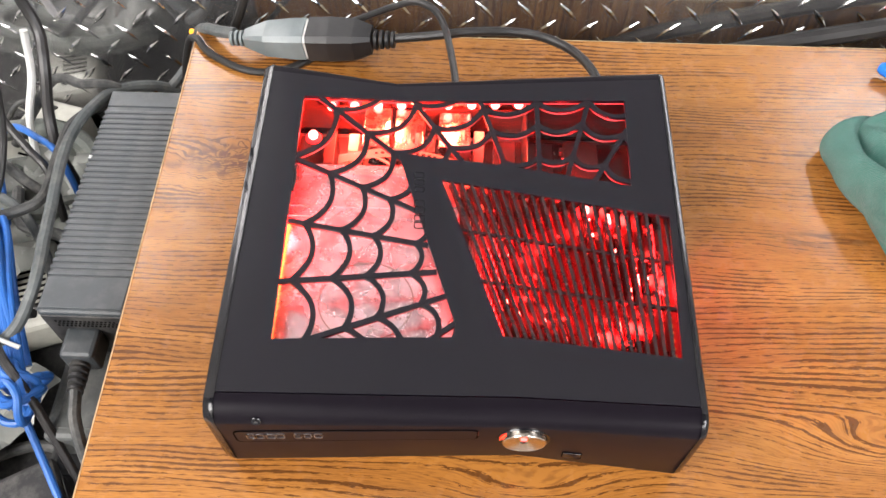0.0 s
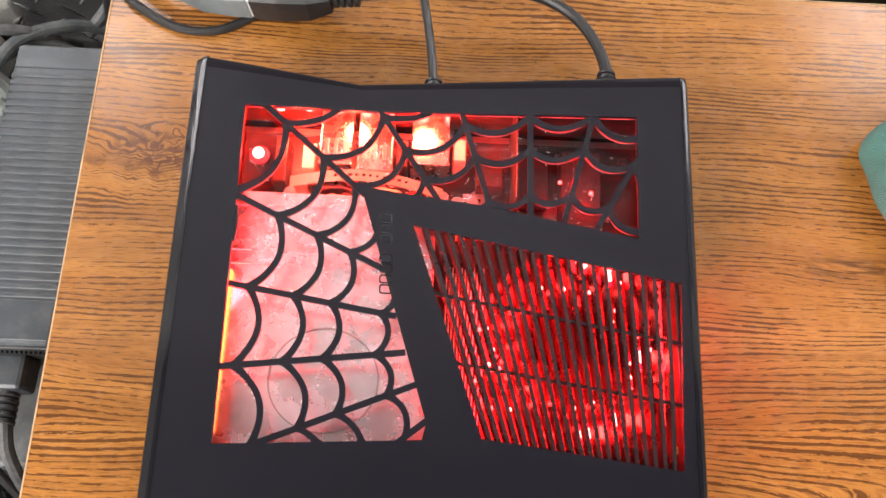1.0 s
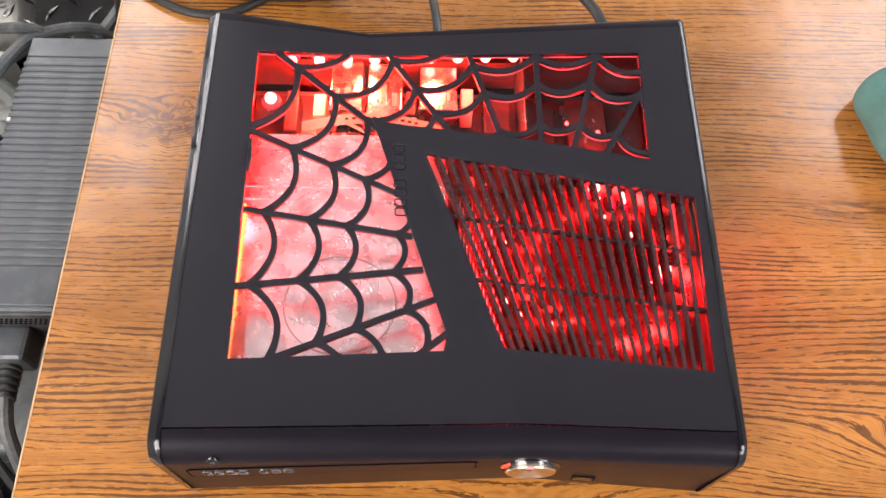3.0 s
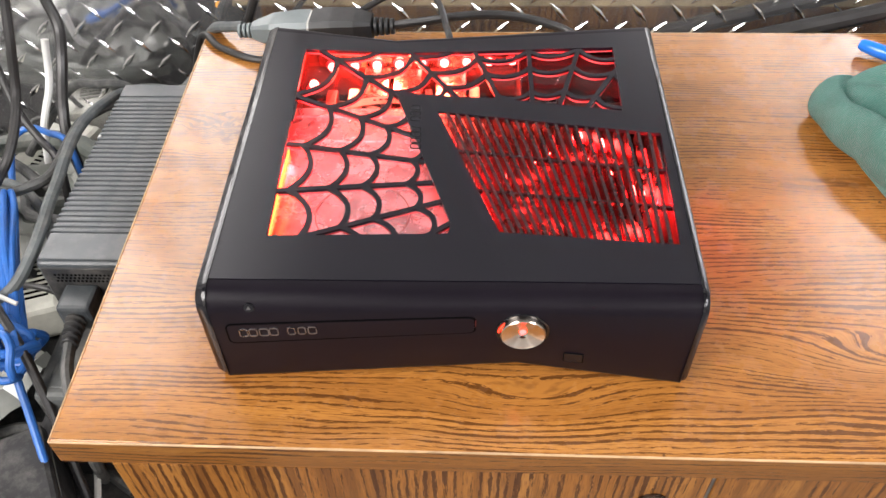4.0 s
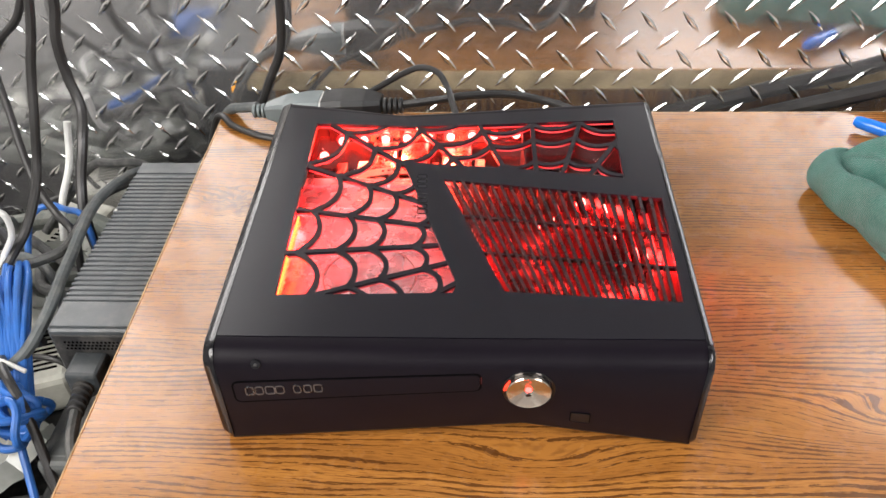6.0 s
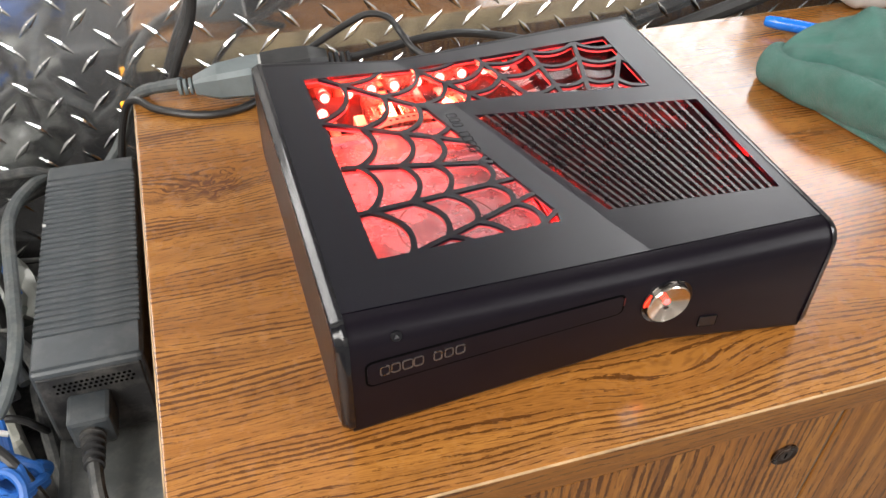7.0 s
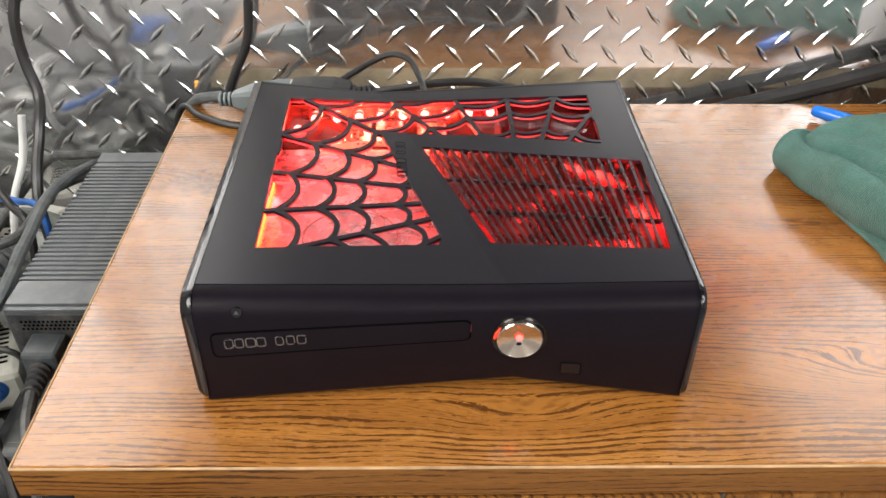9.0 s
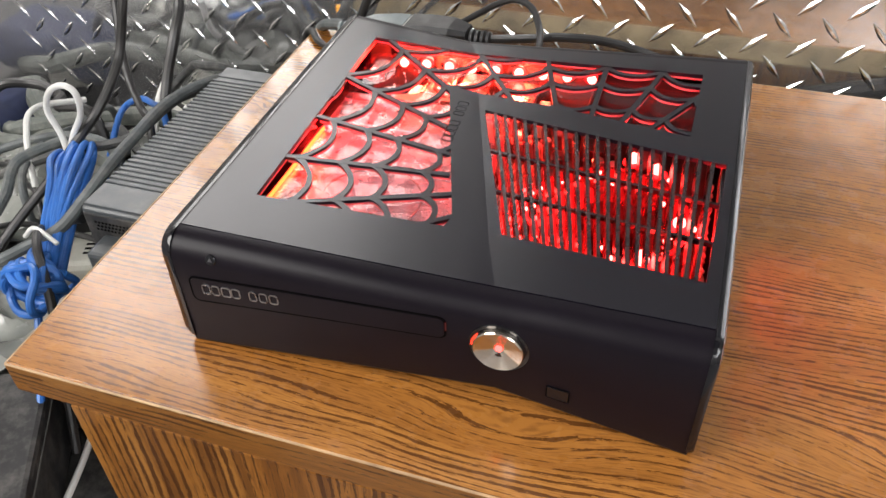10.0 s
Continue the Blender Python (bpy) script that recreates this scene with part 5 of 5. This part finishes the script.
for pts, r, m, lab in (
    (((-0.252, 0.372, -0.078), (-0.282, 0.362, -0.056), (-0.309, 0.342, -0.044), (-0.322, 0.312, -0.038), (-0.325, 0.280, -0.032), (-0.322, 0.250, -0.027), (-0.318, 0.222, -0.025), (-0.3145, 0.196, -0.025), (-0.311, 0.170, -0.024), (-0.309, 0.148, -0.026), (-0.312, 0.126, -0.034), (-0.324, 0.106, -0.048), (-0.352, 0.090, -0.062), (-0.420, 0.07, -0.10)), 0.0056, M_CORD_GREY, "thick grey cord beside the power supply"),
    (((-0.262, 0.345, -0.080), (-0.305, 0.345, -0.056), (-0.337, 0.312, -0.050), (-0.336, 0.270, -0.042), (-0.334, 0.223, -0.040), (-0.352, 0.210, -0.044), (-0.380, 0.205, -0.050), (-0.412, 0.208, -0.064), (-0.500, 0.19, -0.10)), 0.0054, M_CORD_DUSTY, "thick dusty cord beside the power supply"),
    (((-0.320, 0.160, -0.080), (-0.345, 0.205, -0.062), (-0.390, 0.240, -0.066), (-0.450, 0.235, -0.070), (-0.540, 0.21, -0.10)), 0.0050, M_CORD_GREY, "grey cord crossing the tangle"),
    (((-0.312, 0.120, -0.046), (-0.341, 0.118, -0.055), (-0.334, 0.098, -0.046), (-0.320, 0.080, -0.044), (-0.309, 0.068, -0.052), (-0.300, 0.056, -0.070), (-0.285, 0.030, -0.110), (-0.27, 0.00, -0.160)), 0.0042, M_CORD, "black cord bent round the blue cable"),
    (((-0.470, 0.020, -0.120), (-0.400, 0.030, -0.150), (-0.330, 0.060, -0.165), (-0.240, 0.010, -0.168)), 0.0060, M_CORD_DUSTY, "dusty thick cord on the shelf"),
    (((-0.430, 0.340, -0.120), (-0.396, 0.368, -0.080), (-0.382, 0.374, -0.066), (-0.360, 0.360, -0.048), (-0.337, 0.344, -0.038), (-0.310, 0.345, -0.040), (-0.285, 0.36, -0.08)), 0.0052, M_CORD_DUSTY, "dusty cord arched over the tangle"),
    (((-0.560, 0.300, -0.150), (-0.480, 0.280, -0.110), (-0.430, 0.300, -0.095), (-0.390, 0.280, -0.100), (-0.350, 0.260, -0.120)), 0.0060, M_CORD_DUSTY, "dusty cord in the tangle"),
    (((-0.400, 0.215, -0.050), (-0.425, 0.180, -0.055), (-0.420, 0.150, -0.070), (-0.425, 0.120, -0.085), (-0.450, 0.080, -0.110), (-0.50, 0.05, -0.14)), 0.0056, M_CORD_GREY, "grey cord in the tangle"),
    (((-0.440, -0.060, -0.150), (-0.380, -0.040, -0.155), (-0.320, -0.070, -0.165), (-0.270, -0.130, -0.168)), 0.0050, M_CORD, "black cord on the shelf"),
    (((-0.275, 0.040, -0.150), (-0.262, 0.000, -0.158), (-0.252, -0.05, -0.166)), 0.0030, M_WHITE_CORD, "white cord beside the cabinet"),
    (((-0.440, 0.290, -0.060), (-0.462, 0.250, -0.050), (-0.445, 0.215, -0.056), (-0.430, 0.19, -0.09)), 0.0034, M_WHITE_CORD, "white cord in the tangle"),
    (((-0.395, 0.390, -0.020), (-0.400, 0.375, -0.060), (-0.405, 0.345, -0.090), (-0.40, 0.31, -0.13)), 0.0044, M_WHITE_CORD, "white cord hanging behind the tangle"),
):
    cable("loose_cord", pts, r * 0.82, m, lab)
cable("white_loop", [(-0.375, 0.180, -0.090), (-0.386, 0.198, -0.040), (-0.393, 0.200, -0.013), (-0.384, 0.200, 0.006), (-0.369, 0.200, 0.0145), (-0.358, 0.200, 0.010), (-0.360, 0.200, -0.010), (-0.374, 0.198, -0.032), (-0.385, 0.190, -0.060), (-0.40, 0.17, -0.11)], 0.0026, M_WHITE_CORD, "white cord bent into a loop")
cable("blue_network_cable", [(-0.400, 0.240, -0.110), (-0.411, 0.287, -0.082), (-0.416, 0.312, -0.076), (-0.402, 0.320, -0.070), (-0.372, 0.300, -0.060), (-0.345, 0.278, -0.052), (-0.335, 0.262, -0.090)], 0.0030, M_BLUE, "blue network cable in the tangle")

# tied hank of blue network cable
hank = thing("blue_cable_hank", "blue network cable folded and knotted into a hank", "cable", "loose cables")
for k in range(8):
    o, q = (k - 3.5) * 0.0030 - 0.002, random.uniform(-0.003, 0.003)
    s = random.uniform(-0.012, 0.008)
    bm = tube(bmesh.new(), [(-0.322 + o * 0.5, 0.085 + q, -0.066), (-0.328 + o * 0.8, 0.105 + q, -0.050), (-0.342 + o, 0.140 + q, -0.038 + q), (-0.356 + o, 0.172 + s, -0.034 + q), (-0.364 + o * 0.8, 0.190 + s, -0.037), (-0.362 + o * 0.6, 0.184 + s, -0.050), (-0.346 + o * 0.8, 0.140, -0.062), (-0.326 + o * 0.6, 0.092, -0.078)], 0.0027, 9, 6)
    part("strand", bm, M_BLUE, hank, smooth=True)
for k in range(8):
    a0 = random.uniform(0, 6.28)
    tilt = Euler((random.uniform(-0.7, 0.7), random.uniform(-0.5, 0.5) + (k - 3) * 0.12, random.uniform(-0.4, 0.4)))
    m = Matrix.Translation((-0.322 + random.uniform(-0.003, 0.003), 0.068 + (k - 3.5) * 0.0030, -0.066)) @ tilt.to_matrix().to_4x4()
    pts = [m @ Vector(((0.0185 + 0.002 * math.sin(3 * a + k)) * math.cos(a), 0.013 * math.sin(2 * a + k) * 0.6, 0.0175 * math.sin(a))) for a in (a0 + 2 * math.pi * i / 10 for i in range(11))]
    part("knot_turn", tube(bmesh.new(), pts, 0.0030, 9, 5), M_BLUE, hank, smooth=True)
part("tail", tube(bmesh.new(), [(-0.312, 0.052, -0.080), (-0.296, 0.020, -0.108), (-0.272, -0.025, -0.135), (-0.250, -0.075, -0.168)], 0.0029, 9, 6), M_BLUE, hank, smooth=True)
part("tie", tube(bmesh.new(), [(-0.352, 0.100, -0.056), (-0.336, 0.098, -0.043), (-0.316, 0.094, -0.050)], 0.0018, 8, 5), M_WHITE_CORD, hank, "white cable tie")

# pale dusty adapters and a dark pouch in the tangle
ad = thing("beige_adapter", "dusty beige slotted power adapter in the tangle", "adapter", "pale adapters")
part("case", boxed(-0.045, 0.045, -0.03, 0.03, -0.02, 0.02, 0.006), M_BEIGE, ad)
for k in range(9):
    part("slot", boxed(-0.030 + k * 0.006, -0.0275 + k * 0.006, -0.020, 0.004, 0.0196, 0.0204), M_VOID, ad)
ad.matrix_world = pose(-0.470, 0.285, -0.1500, 0, 0, 20)
for m in (pose(-0.560, 0.190, -0.1500, 0, 0, -30), pose(-0.420, 0.365, -0.1500, 0, 0, 75), pose(-0.380, 0.190, -0.1500, 0, 0, 110), pose(-0.640, 0.330, -0.1500, 0, 0, 60)):
    copy_thing(ad, m)
for m in (pose(-0.405, 0.200, -0.120, 0, 0, 30), pose(-0.480, 0.080, -0.160, 0, 0, -10)):
    mp = thing("black_plug", "black moulded mains plug in the tangle", "plug", "loose plugs")
    part("case", boxed(-0.014, 0.014, -0.020, 0.018, -0.012, 0.012, 0.003), M_BLACK, mp)
    part("neck", tube(bmesh.new(), [(0, 0.016, 0), (0.002, 0.034, -0.003), (0.006, 0.055, -0.015)], 0.0055, 9, 5), M_BLACK, mp, smooth=True)
    mp.matrix_world = m
bag = thing("navy_pouch", "dark navy cloth pouch lying in the tangle", "pouch")
bm = boxed(-0.09, 0.09, -0.05, 0.05, -0.03, 0.03, 0.02, 4)
for v in bm.verts:
    v.co += 0.006 * noise.noise_vector(v.co * 30)
part("cloth", bm, plastic("navy_cloth", (0.015, 0.022, 0.06), 0.85, 900, 0.3, 0.3), bag, smooth=True)
bag.matrix_world = pose(-0.660, 0.318, -0.138, 0, 0, 6)
tagged(part("amber_lamp", boxed(-0.2425, -0.2375, 0.383, 0.387, -0.018, -0.010, 0.001), M_AMBER), "tiny amber indicator light behind the cabinet corner", "indicator light")

# the rest of the tangle: cords lying over one another, and pale crumpled film
M_HOSE = plastic("grey_green_rubber", (0.105, 0.118, 0.105), 0.55, 500, 0.3, 0.3, dust=0.45)
TANGLE = ((M_CORD, "thin black cord in the tangle"), (M_CORD_DUSTY, "dusty dark cord in the tangle"), (M_CORD_GREY, "dusty grey cord in the tangle"), (M_CORD, "black cord in the tangle"), (M_WHITE_CORD, "white cord in the tangle"))
for k in range(34):
    cx, cy = random.uniform(-0.62, -0.345), random.uniform(-0.05, 0.375)
    h = -0.165 + random.random() ** 1.4 * 0.085
    ang = random.uniform(0, 6.28)
    pts = []
    x, y, z = cx, cy, h
    for i in range(7):
        pts.append((min(x, -0.318), min(y, 0.398), max(-0.170, z)))
        ang += random.uniform(-0.9, 0.9)
        x, y, z = x + 0.042 * math.cos(ang), y + 0.042 * math.sin(ang), z + random.uniform(-0.018, 0.016)
    pts[0] = (*pts[0][:2], -0.170)
    pts[-1] = (*pts[-1][:2], -0.170)
    m, lab = TANGLE[k % 5 if k % 5 < 4 or k % 2 else 0]
    cable("loose_cord", pts, random.choice((0.0026, 0.0034, 0.0042, 0.0052)), m, lab, steps=6)


for k, (x, y, z, r) in enumerate(((-0.560, 0.360, -0.150, 0.011), (-0.520, 0.300, -0.145, 0.012), (-0.470, 0.330, -0.140, 0.010), (-0.600, 0.240, -0.160, 0.012), (-0.430, 0.280, -0.140, 0.010), (-0.520, 0.160, -0.158, 0.011))):
    pts = [(min(x + 0.045 * (i - 3) + 0.02 * math.sin(i * 1.3 + k), -0.325), min(y + 0.028 * math.sin(i * 1.1 + k * 1.7), 0.395), z + 0.030 * math.sin(i * 0.52) + 0.006 * math.sin(k + i)) for i in range(7)]
    cable("thick_cord", pts, r, M_HOSE, "thick dusty grey-green flexible cord in the tangle", steps=7)


def crumpled(w, d, seed):
    """A sheet of crumpled plastic film."""
    bm = bmesh.new()
    n = 16
    rows = []
    for i in range(n + 1):
        row = []
        for j in range(n + 1):
            x, y = (i / n - 0.5) * w, (j / n - 0.5) * d
            q = Vector((x * 22 + seed, y * 22, seed))
            z = 0.030 * abs(noise.noise(q)) + 0.016 * abs(noise.noise(q * 2.7)) + 0.006 * noise.noise(q * 7)
            row.append(bm.verts.new((x + 0.012 * noise.noise(q * 1.5 + Vector((5, 0, 0))), y + 0.012 * noise.noise(q * 1.5 + Vector((0, 9, 0))), max(0.001, z))))
        rows.append(row)
    for p, q in zip(rows, rows[1:]):
        for j in range(n):
            bm.faces.new((p[j], p[j + 1], q[j + 1], q[j]))
    return bm


M_FILM = plastic("milky_film", (0.26, 0.27, 0.25), 0.22, 300, 0.05, 0.15, dust=0.3)
for x, y, z, w, d, rz, k in ((-0.455, 0.235, -0.130, 0.16, 0.13, 20, 1.3), (-0.415, 0.060, -0.150, 0.12, 0.16, -25, 7.9), (-0.375, 0.290, -0.128, 0.08, 0.10, 40, 12.7)):
    film = tagged(part("plastic_film", crumpled(w, d, k), M_FILM, smooth=True), "crumpled milky plastic film among the cables", "plastic film", "crumpled films")
    film.matrix_world = pose(x, y, z, 0, 0, rz)

# ---------------------------------------------------------------- things on the oak top
towel = thing("towel", "crumpled green microfibre towel on the oak top", "towel")


def sheet_grid(rows):
    bm = bmesh.new()
    made = [[bm.verts.new(p) for p in row] for row in rows]
    for p, q in zip(made, made[1:]):
        for j in range(len(p) - 1):
            bm.faces.new((p[j], p[j + 1], q[j + 1], q[j]))
    return bm


def hump(x, at, width):
    return math.exp(-(((x - at) / width) ** 2))


def steps(*knots, at):
    if at <= knots[0][0]:
        return knots[0][1]
    for (p, v), (q, w) in zip(knots, knots[1:]):
        if at <= q:
            return v + (w - v) * (at - p) / (q - p)
    return knots[-1][1]


def along(p, line):
    """Distance of a plan point from a fold line."""
    best = 9.0
    for a, b in zip(line, line[1:]):
        a, b = Vector(a), Vector(b)
        t = max(0.0, min(1.0, (p - a).dot(b - a) / (b - a).length_squared))
        best = min(best, (p - a - (b - a) * t).length)
    return best


def tip(x, y):
    """The cloth thins towards its rounded tip."""
    t = min(1.0, math.hypot(x - 0.274, y - 0.258) / 0.095)
    return 0.68 + 0.32 * t * t * (3 - 2 * t)


FOLDS = ((-0.0150, 0.0075, ((0.290, 0.250), (0.322, 0.205), (0.348, 0.155), (0.385, 0.115))),
         (0.0070, 0.0100, ((0.362, 0.250), (0.349, 0.195), (0.366, 0.150), (0.41, 0.11))),
         (-0.0140, 0.0085, ((0.374, 0.222), (0.372, 0.180), (0.392, 0.150), (0.44, 0.12))),
         (0.0080, 0.0170, ((0.361, 0.250), (0.375, 0.247))),
         (0.0130, 0.0200, ((0.385, 0.245), (0.425, 0.240), (0.50, 0.235))),
         (-0.0055, 0.0060, ((0.330, 0.247), (0.306, 0.262))))


def towel_mesh():
    """A fat roll along the edge, a valley inside it, and long folds running with the roll."""
    edge = spline([(0.308, 0.276, 0), (0.291, 0.2735, 0), (0.2775, 0.265, 0), (0.2710, 0.250, 0), (0.273, 0.229, 0), (0.281, 0.205, 0), (0.290, 0.185, 0), (0.300, 0.160, 0), (0.322, 0.132, 0), (0.352, 0.108, 0), (0.395, 0.082, 0), (0.455, 0.050, 0)], 9)
    roll = [(0.010, 0.0015), (0.004, 0.0030), (0.000, 0.0080), (-0.0012, 0.0140), (0.000, 0.0200), (0.0035, 0.0258), (0.0085, 0.0295), (0.0135, 0.0302), (0.0175, 0.0288), (0.0205, 0.0255)]
    cols = [0.0225, 0.025, 0.029, 0.034] + [0.040 + 0.0055 * k for k in range(34)]
    rows = []
    for i, e in enumerate(edge):
        u = i / (len(edge) - 1)
        tall = 1.58 - 0.32 * u
        lift = min(1.0, 0.30 + u * 3.6) * tall * (1 + 0.05 * math.sin(u * 17))
        row = [(e.x + s + 0.0012 * math.sin(u * 40 + z * 90), e.y + 0.02 * s, max(0.0012, z * lift * tip(e.x + s, e.y))) for s, z in roll]
        ridge = steps((0.18, 0.126), (0.32, 0.128), (0.47, 0.109), (0.64, 0.077), (0.75, 0.052), (1.0, 0.040), at=u)
        for s in cols:
            x, y = e.x + s, e.y + (0.02 + 0.17 * max(0.0, 1 - 2.5 * u)) * s
            z = 0.0215 + 0.0105 * (1 - math.exp(-(s - 0.0225) / 0.009))
            q = Vector((x, y))
            z += sum(h * hump(along(q, line), 0.0, w) for h, w, line in FOLDS) * min(1, s / 0.03)
            z -= 0.0150 / (1 + math.exp(-(s - ridge - 0.006) / 0.0040))
            z += 0.0045 * hump(s, ridge + 0.055 + 0.02 * u, 0.014) - 0.0030 * hump(s, ridge + 0.030, 0.010)
            z += 0.0026 * noise.noise(Vector((x * 34, y * 34, 1.7))) + 0.0012 * noise.noise(Vector((x * 90, y * 90, 4.0)))
            z *= tall - (tall - 1.08) * min(1.0, (s - 0.02) / 0.10)
            row.append((x, y, max(0.0012, z * min(1.0, 0.24 + u * 4.2) * tip(x, y))))
        rows.append(row)
    return sheet_grid(rows)


def flap_mesh():
    """The hemmed layer that lies under the roll."""
    line = spline([(0.302, 0.222, 0), (0.2915, 0.206, 0), (0.2975, 0.170, 0), (0.3040, 0.142, 0), (0.3050, 0.117, 0), (0.3125, 0.106, 0), (0.346, 0.0960, 0), (0.405, 0.072, 0), (0.475, 0.040, 0)], 7)
    prof = [(0.0060, 0.0006), (0.0018, 0.0010), (0.0, 0.0026), (0.0010, 0.0048), (0.0036, 0.0056), (0.0060, 0.0046), (0.0120, 0.0058), (0.0220, 0.0080), (0.0340, 0.0100)]
    rows = []
    for i, p in enumerate(line):
        t = (line[min(i + 1, len(line) - 1)] - line[max(i - 1, 0)]).normalized()
        n = Vector((-t.y, t.x, 0))
        wave = 1 + 0.35 * math.sin(i * 0.55)
        rows.append([(p.x + n.x * s, p.y + n.y * s, z * (wave if s > 0.003 else 1)) for s, z in prof])
    return sheet_grid(rows)


def soft(ob):
    ob.data.polygons.foreach_set("use_smooth", [True] * len(ob.data.polygons))
    sub = ob.modifiers.new("round", "SUBSURF")
    sub.levels = sub.render_levels = 1


soft(part("folded_cloth", towel_mesh(), M_TOWEL, towel))
soft(part("lower_layer", flap_mesh(), M_TOWEL, towel, "hemmed lower corner of the towel"))

pen = thing("blue_pen", "bright blue capped pen on the oak top", "pen")
PM = pose(0.3385, 0.3435, 0.0088, 0, 1.5, -38)
bm = lathe(bmesh.new(), [(0.0, 0.0), (0.0036, 0.0006), (0.0052, 0.0040), (0.0058, 0.0150), (0.0060, 0.0500), (0.0060, 0.0505)], PM @ pose(0, 0, 0, 0, 90), 20, cap=False)
part("cap", bm, M_PEN, pen, "bright blue pen cap", smooth=True)
bm = lathe(bmesh.new(), [(0.0052, 0.0500), (0.0052, 0.1250), (0.0030, 0.1300), (0.0, 0.1300)], PM @ pose(0, 0, 0, 0, 90), 20, cap=False)
part("barrel", bm, M_WHITE, pen, "white pen barrel", smooth=True)

gun = thing("power_tool", "white and red plastic hand tool standing behind the towel", "hand tool")


def lobe(cx, cy, rx, ry, h, lean=0.0, power=0.62):
    """A rounded moulded housing standing on the top."""
    bm = bmesh.new()
    bmesh.ops.create_uvsphere(bm, u_segments=32, v_segments=20, radius=1)
    for v in bm.verts:
        x, y, z = (math.copysign(abs(q) ** power, q) for q in v.co)
        v.co = Vector((cx + rx * x + lean * (z + 1), cy + ry * y, h / 2 + h / 2 * z))
    return bm


bm = lobe(0.4800, 0.3640, 0.0470, 0.0260, 0.130, -0.003, 0.48)
for v in bm.verts:
    if v.co.y < 0.364:
        v.co.y += 0.006 * hump(v.co.x, 0.461 + 0.10 * (v.co.z - 0.03), 0.006)
white = part("white_body", bm, M_WHITE, gun, "white plastic housing with a soft crease", smooth=True)
part("slot", boxed(0.4850, 0.4930, 0.3365, 0.3392, 0.0180, 0.0204, 0.001), M_BLACK, white)
part("red_body", lobe(0.5420, 0.3260, 0.0400, 0.0300, 0.074, 0.002, 0.80), M_REDPL, gun, "red rounded plastic grip", smooth=True)
bm = lathe(bmesh.new(), [(0.0190, -0.010), (0.0190, 0.004), (0.0165, 0.008), (0.0100, 0.0095), (0.0, 0.0098)], pose(0.4830, 0.3420, 0.0690, 78, 0, 18), 32, cap=False)
part("black_knob", bm, M_GLOSS, gun, "glossy black round knob", smooth=True)
part("white_cap", lobe(0.5800, 0.3160, 0.0220, 0.0200, 0.060, 0.002), M_WHITE, gun, "white end cap", smooth=True)
clip = thing("black_clip", "small glossy black plastic gadget lying on the towel", "gadget")
part("case", boxed(-0.036, 0.040, -0.0165, 0.0165, 0.0, 0.0235, 0.004, 3), M_BLACK, clip)
part("front_panel", boxed(-0.030, 0.038, -0.0180, -0.0160, 0.0035, 0.0200, 0.0008), M_GLOSS, clip, "glossy dark front panel")
part("top_plate", boxed(-0.032, 0.038, -0.0130, 0.0130, 0.0230, 0.0250, 0.0008), M_GLOSS, clip)
clip.matrix_world = pose(0.4580, 0.1980, 0.0170, 0, 3, -14)
